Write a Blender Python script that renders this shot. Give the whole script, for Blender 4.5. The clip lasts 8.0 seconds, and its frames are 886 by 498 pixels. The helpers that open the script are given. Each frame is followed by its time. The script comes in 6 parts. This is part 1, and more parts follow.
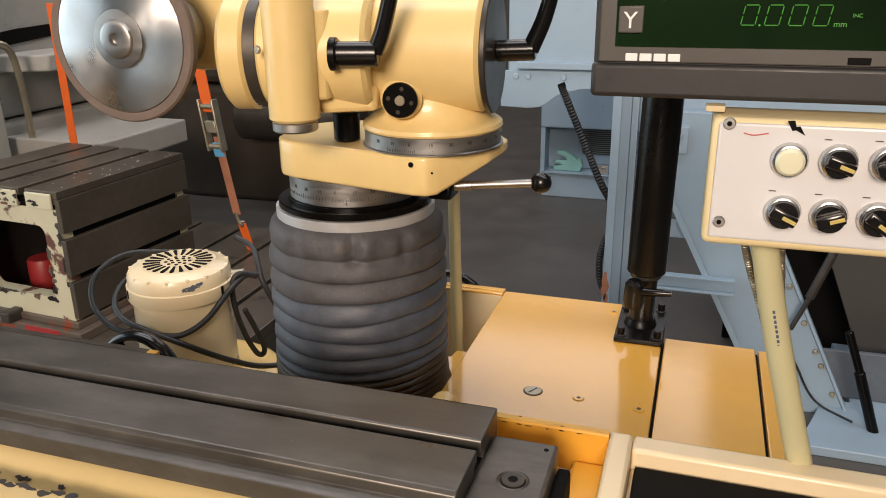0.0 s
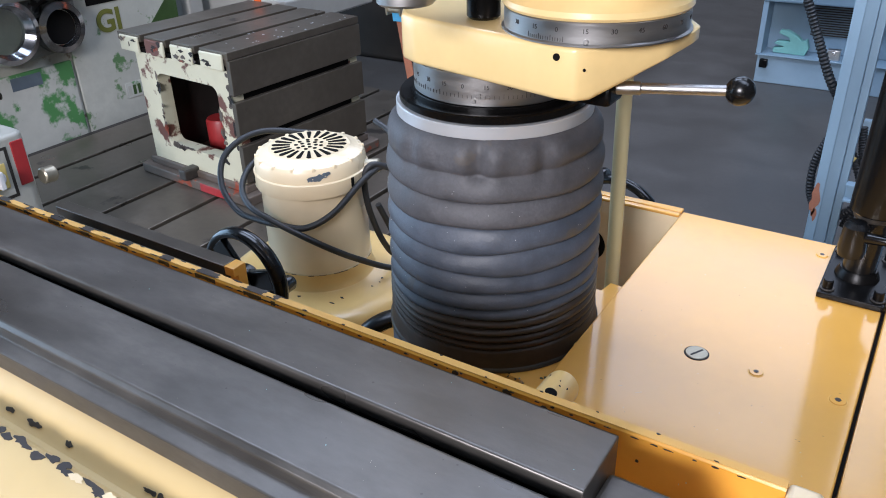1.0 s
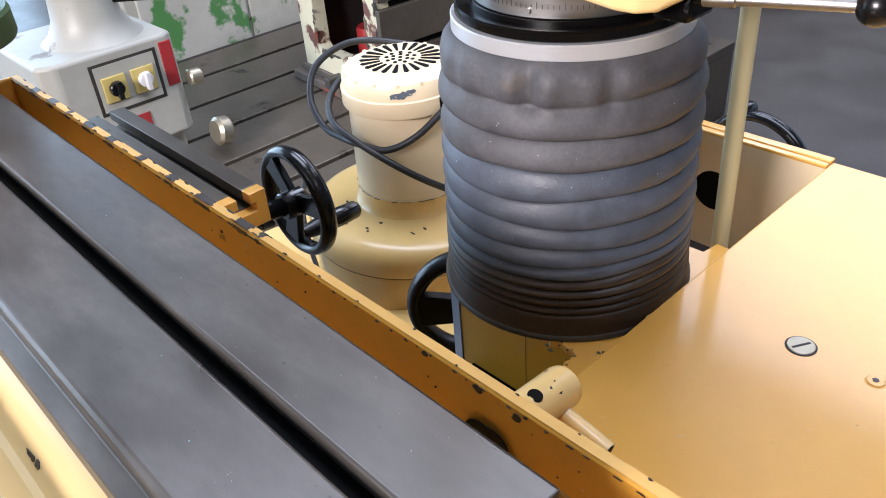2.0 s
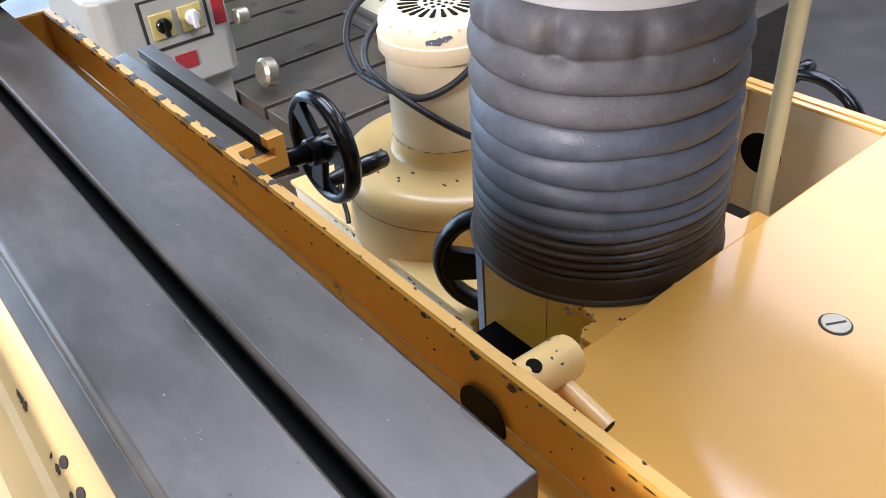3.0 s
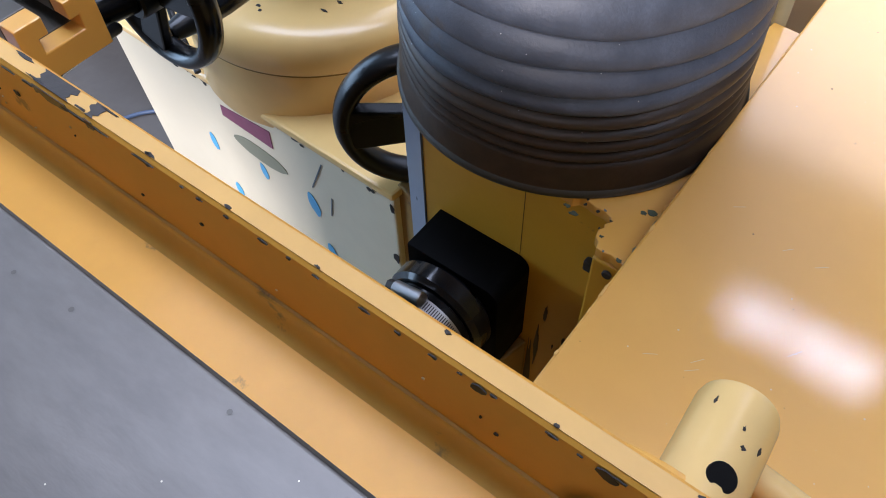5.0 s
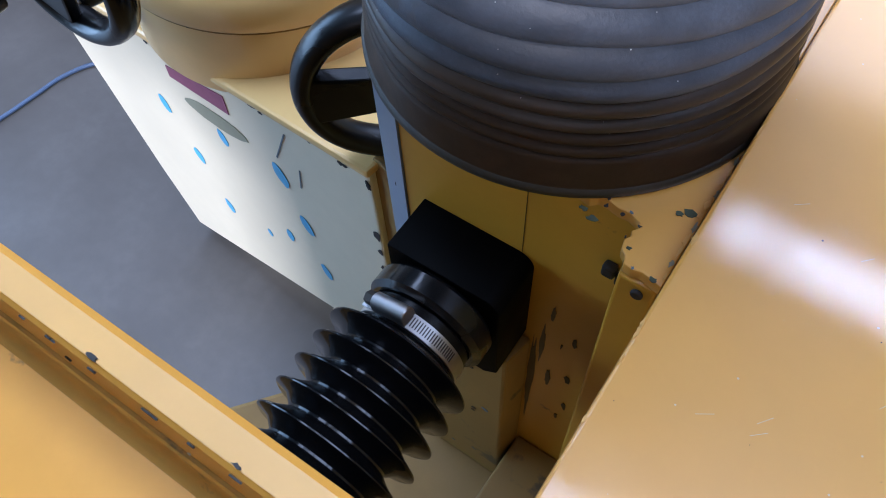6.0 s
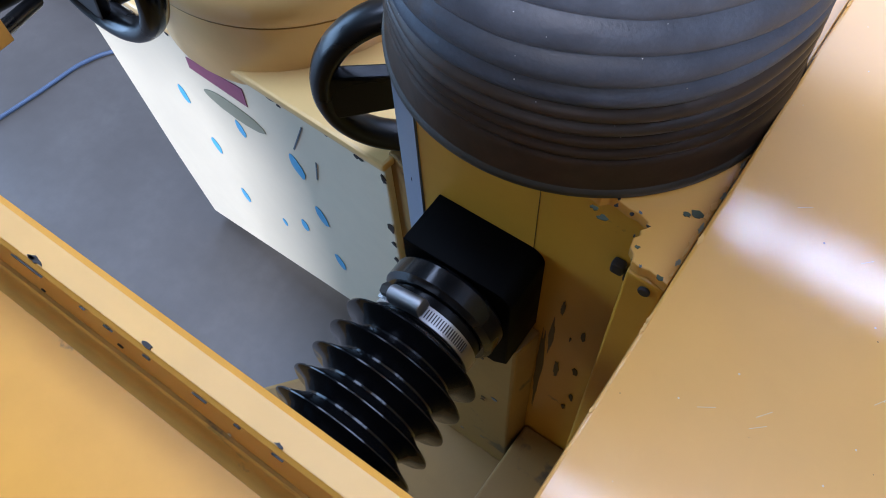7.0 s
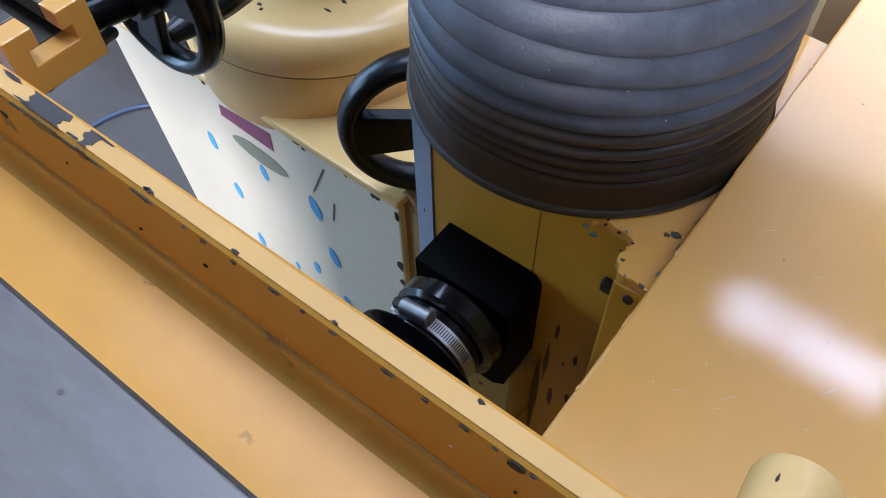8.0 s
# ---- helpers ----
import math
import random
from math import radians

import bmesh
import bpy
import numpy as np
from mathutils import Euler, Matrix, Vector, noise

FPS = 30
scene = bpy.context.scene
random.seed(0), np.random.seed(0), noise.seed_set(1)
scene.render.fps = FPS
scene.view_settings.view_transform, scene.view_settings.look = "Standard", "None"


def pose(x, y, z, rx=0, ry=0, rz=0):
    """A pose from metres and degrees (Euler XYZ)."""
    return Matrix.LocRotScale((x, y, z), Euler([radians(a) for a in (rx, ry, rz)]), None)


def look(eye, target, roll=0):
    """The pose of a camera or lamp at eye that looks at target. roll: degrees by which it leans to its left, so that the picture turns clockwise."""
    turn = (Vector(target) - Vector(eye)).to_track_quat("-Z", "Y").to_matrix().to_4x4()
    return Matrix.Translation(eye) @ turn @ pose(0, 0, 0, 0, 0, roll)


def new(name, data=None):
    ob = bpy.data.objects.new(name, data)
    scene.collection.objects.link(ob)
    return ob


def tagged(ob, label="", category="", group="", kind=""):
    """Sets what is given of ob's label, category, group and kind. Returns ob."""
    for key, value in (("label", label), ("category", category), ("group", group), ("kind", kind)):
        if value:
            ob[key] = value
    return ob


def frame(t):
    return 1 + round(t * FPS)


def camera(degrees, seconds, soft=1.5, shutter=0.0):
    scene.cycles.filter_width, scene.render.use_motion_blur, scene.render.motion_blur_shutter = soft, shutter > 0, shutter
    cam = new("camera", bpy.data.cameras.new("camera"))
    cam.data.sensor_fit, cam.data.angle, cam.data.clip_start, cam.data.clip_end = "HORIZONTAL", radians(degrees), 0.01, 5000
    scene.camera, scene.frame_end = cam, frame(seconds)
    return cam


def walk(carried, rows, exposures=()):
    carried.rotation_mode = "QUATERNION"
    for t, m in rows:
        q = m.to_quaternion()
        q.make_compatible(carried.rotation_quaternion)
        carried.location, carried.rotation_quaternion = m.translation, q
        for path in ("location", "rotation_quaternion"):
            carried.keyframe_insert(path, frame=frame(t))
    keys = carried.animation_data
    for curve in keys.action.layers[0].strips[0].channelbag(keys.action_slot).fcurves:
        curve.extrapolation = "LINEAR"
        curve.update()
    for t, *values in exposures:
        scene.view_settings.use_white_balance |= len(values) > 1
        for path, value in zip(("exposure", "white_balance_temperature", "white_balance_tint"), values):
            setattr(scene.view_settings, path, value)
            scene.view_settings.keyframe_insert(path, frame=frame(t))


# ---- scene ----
cam = camera(58.96, 8.0, soft=1.0)
PATH = [
    (0, look((0.4482, -0.9694, 1.4584), (-0.1433, 0.8197, 0.7881), -0.711)),
    (0.2, look((0.4567, -0.9418, 1.4688), (-0.2582, 0.7761, 0.7356), -1.172)),
    (0.5, look((0.4576, -0.8889, 1.4673), (-0.3998, 0.7218, 0.6484), -1.402)),
    (0.6, look((0.4514, -0.8666, 1.4635), (-0.4410, 0.7080, 0.6125), -1.734)),
    (1, look((0.4158, -0.7455, 1.4257), (-0.5497, 0.7202, 0.4668), -1.633)),
    (1.2, look((0.4122, -0.6920, 1.4200), (-0.5963, 0.7117, 0.4137), -1.813)),
    (1.5, look((0.4154, -0.6290, 1.3905), (-0.6935, 0.6504, 0.3257), -3.153)),
    (1.7, look((0.4279, -0.5975, 1.3827), (-0.7481, 0.5972, 0.2920), -4.084)),
    (2.8, look((0.4509, -0.5389, 1.3646), (-0.8488, 0.4237, 0.1881), -4.704)),
    (3, look((0.4433, -0.5327, 1.3652), (-0.8337, 0.4160, 0.1531), -4.806)),
    (3.5, look((0.3917, -0.5152, 1.3544), (-0.7613, 0.4476, 0.0339), -4.104)),
    (4, look((0.2911, -0.4613, 1.3054), (-0.7172, 0.5154, -0.1191), -2.988)),
    (4.5, look((0.2471, -0.4445, 1.2827), (-0.6271, 0.5187, -0.2366), -2.409)),
    (4.7, look((0.2397, -0.4427, 1.2814), (-0.5840, 0.5031, -0.2765), -2.308)),
    (5.8, look((0.1503, -0.3504, 1.2203), (-0.4782, 0.4838, -0.4853), -3.153)),
    (6, look((0.1505, -0.3432, 1.2159), (-0.4759, 0.4639, -0.5034), -4.035)),
    (6.5, look((0.1516, -0.3470, 1.2198), (-0.4749, 0.4329, -0.5120), -4.487)),
    (7, look((0.1514, -0.3497, 1.2327), (-0.4809, 0.4248, -0.4994), -4.360)),
    (7.5, look((0.1526, -0.3562, 1.2382), (-0.4978, 0.4293, -0.4822), -4.024)),
    (7.8, look((0.1775, -0.3810, 1.2547), (-0.5289, 0.4627, -0.4154), -3.132)),
    (8, look((0.1877, -0.4080, 1.2616), (-0.5423, 0.5030, -0.3623), -1.314)),
]
EXPOSURES = [(0.0, -0.50, 10300, 25), (0.4, -0.30, 7850, 21), (1.0, 0.0, 6900, 21), (1.7, 0.34, 7450, 24), (3.0, 0.48, 7400, 25.5), (4.5, 0.40, 7250, 26), (6.0, 0.49, 6050, 24), (7.5, 0.47, 6050, 24), (8.0, 0.38, 6300, 24)]
walk(cam, PATH, EXPOSURES)
# ---- end path ----

# ---------------------------------------------------------------- world and light
world = bpy.data.worlds.new("world")
scene.world = world
world.use_nodes = True
wn = world.node_tree
sky = wn.nodes.new("ShaderNodeTexSky")
sky.sky_type, sky.sun_disc = "NISHITA", False
sky.sun_elevation, sky.sun_rotation = radians(50), radians(20)
wn.nodes["Background"].inputs["Strength"].default_value = 0.12
wn.links.new(sky.outputs[0], wn.nodes["Background"].inputs[0])
scene.view_settings.exposure = 0.0


def area(name, m, sx, sy, watts, colour):
    d = bpy.data.lights.new(name, "AREA")
    d.shape, d.size, d.size_y, d.energy, d.color = "RECTANGLE", sx, sy, watts, colour
    ob = new(name, d)
    ob.matrix_world = m
    return ob


ROOF = 5.0
# skylights: x, y, length, width, watts
SKYLIGHTS = [(0.14, 2.95, 0.38, 0.12, 5.0), (1.08, 2.95, 1.42, 0.12, 21), (-1.5, 6.6, 4.6, 4.2, 180), (0.4, 0.25, 6.8, 1.5, 250), (-2.0, 2.3, 2.8, 1.0, 105)]
for sx, sy, sl, sw, watts in SKYLIGHTS:
    area("skylight_lamp", pose(sx, sy, ROOF + 0.02), sl, sw, watts, (0.56, 0.75, 1.0))
# the open side of the hall, and the high windows of the front wall
area("door_lamp", look((-6.95, -2.2, 2.4), (0, -2.2, 2.3)), 7.4, 4.2, 500, (0.38, 0.69, 1.0))
area("window_lamp", look((0.9, -6.95, 3.8), (0.9, 0, 3.2)), 2.4, 2.0, 820, (0.84, 0.92, 1.0))


# ---------------------------------------------------------------- materials
def mat(name, colour, rough=0.5, metal=0.0, var=0.12, grain=60.0, bump=0.05, dirt=0.0, dirt_colour=(0.03, 0.025, 0.02), dirt_scale=8.0,
        coat=0.0, spec=0.5, stretch=(1, 1, 1), rvar=0.1, piece=0.0):
    m = bpy.data.materials.new(name)
    m.use_nodes = True
    nt = m.node_tree
    b = nt.nodes["Principled BSDF"]
    tc = nt.nodes.new("ShaderNodeTexCoord")
    mp = nt.nodes.new("ShaderNodeMapping")
    mp.inputs["Scale"].default_value = stretch
    nt.links.new(tc.outputs["Object"], mp.inputs[0])

    def noise_tex(scale, detail):
        n = nt.nodes.new("ShaderNodeTexNoise")
        n.inputs["Scale"].default_value, n.inputs["Detail"].default_value, n.inputs["Roughness"].default_value = scale, detail, 0.6
        nt.links.new(mp.outputs[0], n.inputs["Vector"])
        return n

    def mixer(fac, a, c, mode="MIX"):
        x = nt.nodes.new("ShaderNodeMix")
        x.data_type, x.blend_type = "RGBA", mode
        for sock, val in ((x.inputs[0], fac), (x.inputs[6], a), (x.inputs[7], c)):
            if isinstance(val, bpy.types.NodeSocket):
                nt.links.new(val, sock)
            else:
                sock.default_value = val if isinstance(val, float) else (*val, 1)
        return x.outputs[2]

    def ramp(src, lo, hi):
        r = nt.nodes.new("ShaderNodeMapRange")
        r.inputs[1].default_value, r.inputs[2].default_value = lo, hi
        nt.links.new(src, r.inputs[0])
        return r.outputs[0]

    big, fine = noise_tex(grain / 9, 3), noise_tex(grain, 5)
    dark, light = [c * (1 - var) for c in colour], [min(1, c * (1 + var)) for c in colour]
    col = mixer(ramp(big.outputs[0], 0.3, 0.7), dark, light)
    col = mixer(ramp(fine.outputs[0], 0.35, 0.65), col, mixer(0.5, col, dark), "MIX")
    if dirt > 0:
        d = noise_tex(dirt_scale, 8)
        col = mixer(ramp(d.outputs[0], 0.72 - 0.5 * dirt, 0.76 - 0.5 * dirt), col, dirt_colour)
    if piece > 0:
        oi = nt.nodes.new("ShaderNodeObjectInfo")
        col = mixer(ramp(oi.outputs["Random"], 0, 1), col, mixer(piece, col, (0, 0, 0)))
    nt.links.new(col, b.inputs["Base Color"])
    r = nt.nodes.new("ShaderNodeMapRange")
    r.inputs[1].default_value, r.inputs[2].default_value = 0.3, 0.7
    r.inputs[3].default_value, r.inputs[4].default_value = max(0.03, rough - rvar), min(1, rough + rvar)
    nt.links.new(big.outputs[0], r.inputs[0])
    nt.links.new(r.outputs[0], b.inputs["Roughness"])
    b.inputs["Metallic"].default_value = metal
    b.inputs["Coat Weight"].default_value, b.inputs["Coat Roughness"].default_value = coat, 0.05 if coat > 0.9 else 0.14
    b.inputs["Specular IOR Level"].default_value = spec
    if bump > 0:
        bp = nt.nodes.new("ShaderNodeBump")
        bp.inputs["Strength"].default_value, bp.inputs["Distance"].default_value = bump, 0.002
        nt.links.new(fine.outputs[0], bp.inputs["Height"])
        nt.links.new(bp.outputs[0], b.inputs["Normal"])
        if coat > 0.9:
            peel = nt.nodes.new("ShaderNodeBump")
            peel.inputs["Strength"].default_value, peel.inputs["Distance"].default_value = 0.055, 0.0006
            nt.links.new(noise_tex(850, 2).outputs[0], peel.inputs["Height"])
            nt.links.new(peel.outputs[0], b.inputs["Coat Normal"])
    return m


def glow(name, colour, strength):
    m = bpy.data.materials.new(name)
    m.use_nodes = True
    b = m.node_tree.nodes["Principled BSDF"]
    b.inputs["Base Color"].default_value = (*[c * 0.3 for c in colour], 1)
    b.inputs["Emission Color"].default_value, b.inputs["Emission Strength"].default_value = (*colour, 1), strength
    return m


PAINT = mat("beige_machine_paint", (0.76, 0.368, 0.066), 0.42, var=0.06, grain=40, bump=0.03, coat=0.92)
HEADPAINT = mat("pale_yellow_machine_paint", (0.80, 0.575, 0.26), 0.40, var=0.06, grain=40, bump=0.03, coat=0.5)
# Stained beige paint, darkened to put the recess's shade into its colour.
DULLPAINT = mat("stained_beige_paint_with_shade", (0.30, 0.165, 0.038), 0.62, var=0.2, grain=30, bump=0.06, dirt=0.26, dirt_colour=(0.09, 0.06, 0.03), dirt_scale=9)
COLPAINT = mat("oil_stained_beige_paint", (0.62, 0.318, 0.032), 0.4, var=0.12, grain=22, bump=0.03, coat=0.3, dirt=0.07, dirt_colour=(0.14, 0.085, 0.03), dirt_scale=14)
TROUGHPAINT = mat("worn_beige_paint", (0.80, 0.368, 0.055), 0.40, var=0.10, grain=30, bump=0.03, coat=0.12, spec=0.3, dirt=0.06, dirt_colour=(0.30, 0.16, 0.04), dirt_scale=25)
RIMPAINT = mat("rubbed_rim_paint", (0.74, 0.40, 0.10), 0.5, var=0.12, grain=60, bump=0.05, dirt=0.06, dirt_colour=(0.22, 0.15, 0.08), dirt_scale=40)
BASEPAINT = mat("warm_cream_paint", (0.77, 0.49, 0.18), 0.38, var=0.06, grain=40, bump=0.03, coat=0.5)
GUARD = mat("yellowed_cream_paint", (0.52, 0.37, 0.17), 0.4, var=0.06, grain=40, bump=0.03, coat=0.1)
CREAM = mat("cream_machine_paint", (0.82, 0.66, 0.44), 0.36, var=0.05, grain=40, bump=0.03, coat=0.2)
PALE = mat("pale_panel_paint", (0.70, 0.62, 0.46), 0.4, var=0.05, grain=30, bump=0.02, coat=0.1)
# Bare metal in chips; also the shade painted inside the box table.
CHIP = mat("chipped_metal_and_inner_shade", (0.022, 0.017, 0.015), 0.65, 0.0, var=0.4, grain=200)
BARE = mat("bare_worn_iron", (0.065, 0.052, 0.044), 0.42, 0.4, var=0.35, grain=160, bump=0.1)
CHIPLIGHT = mat("old_undercoat", (0.66, 0.52, 0.32), 0.6, var=0.1, grain=150)
RUBBER = mat("grey_rubberised_fabric", (0.062, 0.076, 0.101), 0.52, var=0.26, grain=420, bump=0.18, spec=0.55, dirt=0.20, dirt_colour=(0.066, 0.064, 0.066), dirt_scale=16)
DUSTY = mat("dusty_rubberised_fabric", (0.080, 0.080, 0.088), 0.58, var=0.3, grain=300, bump=0.2, spec=0.45, dirt=0.24, dirt_colour=(0.090, 0.082, 0.078), dirt_scale=18)
# Low fold colours: oily brown with shade and warm bounce mixed in.
MIDGRIMESHADE = mat("oil_and_shade_brown_fabric", (0.058, 0.040, 0.028), 0.42, var=0.4, grain=90, bump=0.2, spec=0.45)
GRIMESHADE = mat("oil_and_shade_dark_rubber", (0.048, 0.0270, 0.0140), 0.44, var=0.45, grain=70, bump=0.2, spec=0.26)
LIPRUBBER = mat("worn_grey_rubber_lip", (0.040, 0.035, 0.026), 0.5, var=0.35, grain=90, bump=0.15)
STAINSHADE = mat("brown_stain_and_shade", (0.085, 0.052, 0.020), 0.4, var=0.3, grain=60)
OILPAINT = mat("oil_browned_paint", (0.56, 0.275, 0.050), 0.34, var=0.2, grain=45, bump=0.05, coat=0.5, dirt=0.12, dirt_colour=(0.20, 0.12, 0.045), dirt_scale=30)
TABLE = mat("ground_table_steel", (0.104, 0.094, 0.084), 0.38, 0.5, var=0.34, rvar=0.15, grain=110, bump=0.07, dirt=0.10, dirt_colour=(0.075, 0.066, 0.058), dirt_scale=14, stretch=(0.4, 1, 1))
DARKSTEEL = mat("dark_oily_steel", (0.075, 0.066, 0.058), 0.42, 0.6, var=0.25, grain=60, bump=0.06)
# Flat black for black parts and for shade inside holes and slots.
SLOT = mat("black_part_and_slot_shade", (0.005, 0.0045, 0.004), 0.7, 0.0, var=0.3, spec=0.1)
STEEL = mat("bright_turned_steel", (0.42, 0.41, 0.40), 0.40, 1.0, var=0.08, grain=120, bump=0.03, stretch=(1, 1, 6))
ALU = mat("brushed_aluminium", (0.66, 0.67, 0.68), 0.3, 1.0, var=0.06, grain=120)
TURNED = mat("turned_aluminium", (0.74, 0.75, 0.76), 0.34, 1.0, var=0.04, grain=150, bump=0.0)
turned = TURNED.node_tree.nodes["Principled BSDF"]
turned.inputs["Anisotropic"].default_value, turned.inputs["Anisotropic Rotation"].default_value = 0.8, 0.25
lay = TURNED.node_tree.nodes.new("ShaderNodeTangent")
lay.direction_type, lay.axis = "RADIAL", "Z"
TURNED.node_tree.links.new(lay.outputs[0], turned.inputs["Tangent"])
RING = mat("pale_clamp_ring", (0.62, 0.65, 0.68), 0.35, 0.5, var=0.08)
BLACK = mat("gloss_black_plastic", (0.005, 0.005, 0.0053), 0.24, var=0.2, bump=0.0, coat=0.15, spec=0.4)
BLACKPAINT = mat("black_paint", (0.004, 0.0037, 0.0037), 0.26, spec=0.18, var=0.3, bump=0.03, dirt=0.04, dirt_colour=(0.08, 0.075, 0.07), dirt_scale=20)
BLOCKPAINT = mat("matt_black_paint", (0.0020, 0.0019, 0.0019), 0.5, spec=0.03, var=0.3, bump=0.04)
GAITER = mat("black_rubber_gaiter", (0.004, 0.004, 0.0043), 0.13, spec=0.22, var=0.3, bump=0.02, coat=0.1)
CABLE = mat("black_cable_sheath", (0.017, 0.018, 0.02), 0.5, var=0.2)
FLOOR = mat("dark_concrete_floor", (0.088, 0.080, 0.073), 0.38, var=0.16, grain=40, bump=0.06, rvar=0.07, spec=0.38)
WALLM = mat("grey_wall", (0.10, 0.092, 0.080), 0.8, var=0.15, grain=6)
ROOFM = mat("roof_sheet", (0.16, 0.165, 0.17), 0.7, var=0.1, grain=6)
GREEN = mat("dark_green_paint", (0.035, 0.075, 0.02), 0.4, var=0.15)
WHITEGREEN = mat("worn_white_over_green", (0.42, 0.42, 0.38), 0.5, var=0.1, grain=25, dirt=0.47, dirt_colour=(0.055, 0.20, 0.065), dirt_scale=4.2)
GREYSHEET = mat("grey_white_sheet", (0.33, 0.325, 0.30), 0.5, var=0.12, grain=15, dirt=0.12, dirt_colour=(0.20, 0.17, 0.13), dirt_scale=5)
DULLWHITE = mat("dull_white_paint", (0.37, 0.365, 0.32), 0.5, var=0.15, grain=20, dirt=0.2, dirt_colour=(0.16, 0.12, 0.09), dirt_scale=7)
GREENSPECK = mat("white_paint_with_green_specks", (0.40, 0.40, 0.35), 0.5, var=0.15, grain=20, dirt=0.27, dirt_colour=(0.08, 0.17, 0.07), dirt_scale=7)
WORNFOOT = mat("worn_dark_casting", (0.13, 0.10, 0.08), 0.5, 0.2, var=0.3, grain=30, dirt=0.33, dirt_colour=(0.30, 0.06, 0.03), dirt_scale=9)
WORNCREAM = mat("worn_cream_casting", (0.60, 0.57, 0.42), 0.5, var=0.1, grain=25, dirt=0.34, dirt_colour=(0.13, 0.05, 0.035), dirt_scale=9)
IRON = mat("planed_cast_iron", (0.128, 0.106, 0.083), 0.36, 0.55, var=0.2, grain=40, bump=0.05, dirt=0.16, dirt_colour=(0.045, 0.038, 0.032), dirt_scale=8)
BLUE = mat("pale_blue_machine_paint", (0.27, 0.40, 0.50), 0.42, var=0.06, grain=20, dirt=0.06, dirt_colour=(0.10, 0.13, 0.15), dirt_scale=6)
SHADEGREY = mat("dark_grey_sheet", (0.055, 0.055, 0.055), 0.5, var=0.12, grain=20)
CHROME = mat("worn_chrome", (0.55, 0.56, 0.58), 0.16, 1.0, var=0.15, grain=60, bump=0.03)
OILYCAST = mat("oily_grey_casting", (0.20, 0.205, 0.19), 0.4, 0.3, var=0.25, grain=25, bump=0.08, dirt=0.28, dirt_colour=(0.04, 0.035, 0.03), dirt_scale=9)
TEAL = mat("teal_plastic", (0.20, 0.50, 0.46), 0.5)
ORANGE = mat("orange_webbing", (0.85, 0.13, 0.02), 0.7, var=0.1, grain=200)
FADED = mat("faded_red_webbing", (0.45, 0.17, 0.10), 0.8, var=0.2, grain=200)
ZINC = mat("dull_zinc", (0.42, 0.37, 0.28), 0.42, 0.8, var=0.2)
SHEATH = mat("blue_grey_sheath", (0.05, 0.085, 0.15), 0.5)
PRIMER = mat("green_grey_primer", (0.075, 0.090, 0.060), 0.8, spec=0.2)
SOOT = mat("brown_black_castings", (0.040, 0.030, 0.022), 0.55, var=0.3, grain=15, bump=0.08)
PIPE = mat("cream_plastic_pipe", (0.50, 0.46, 0.28), 0.4, var=0.05)
DROCASE = mat("charcoal_plastic_case", (0.020, 0.0195, 0.020), 0.5, var=0.1, grain=300, bump=0.06)
DROFACE = mat("taupe_bezel", (0.070, 0.064, 0.058), 0.45, var=0.06)
DROGLASS = mat("green_filter_window", (0.004, 0.022, 0.006), 0.12, var=0.5, grain=25, bump=0, coat=0.4)
WHITEPANEL = mat("white_panel", (0.62, 0.62, 0.63), 0.4, var=0.03)
CREAMBEZEL = mat("cream_bezel", (0.78, 0.62, 0.36), 0.4, var=0.05)
IVORY = mat("ivory_lens", (0.70, 0.68, 0.50), 0.25, var=0.03)
REDPAINT = mat("red_paint", (0.38, 0.028, 0.03), 0.45, var=0.15)
PINK = mat("faded_purple_decal", (0.25, 0.07, 0.12), 0.5, var=0.2)
OLIVE = mat("grey_green_decal", (0.24, 0.24, 0.17), 0.5, var=0.1)
BLUEINK = mat("blue_paint_drops", (0.06, 0.36, 0.62), 0.4, var=0.1)
# Pale grey paint, blued and darkened for the shade on the strip.
STRIP = mat("blue_grey_shaded_paint", (0.15, 0.18, 0.23), 0.42, var=0.12, grain=30, bump=0.03)
SLATE = mat("slate_mark", (0.10, 0.13, 0.16), 0.5, var=0.2)
WHITE = mat("white_lettering", (0.8, 0.8, 0.8), 0.4, var=0.02)
GOLD = mat("gold_mark", (0.55, 0.42, 0.14), 0.4, var=0.05)
RED = mat("red_ink", (0.6, 0.1, 0.1), 0.5, var=0.05)
GREENLED = glow("green_digit", (0.03, 0.8, 0.10), 0.045)
FAINTLED = glow("faint_green_digit", (0.03, 0.8, 0.10), 0.012)


# ---------------------------------------------------------------- mesh helpers
def rounded(bm, edges, bev, seg=2):
    """Rounds edges; the new strips are shaded smooth, the old faces keep their shading."""
    if bev > 0:
        for f in bmesh.ops.bevel(bm, geom=edges, offset=bev, segments=seg, affect="EDGES", profile=0.5)["faces"]:
            f.smooth = True
    return bm


def box(x0, x1, y0, y1, z0, z1, bev=0.003, seg=2):
    bm = bmesh.new()
    bmesh.ops.create_cube(bm, size=1.0)
    for v in bm.verts:
        v.co = Vector(((x0 + x1) / 2 + v.co.x * (x1 - x0), (y0 + y1) / 2 + v.co.y * (y1 - y0), (z0 + z1) / 2 + v.co.z * (z1 - z0)))
    return rounded(bm, list(bm.edges), bev, seg)


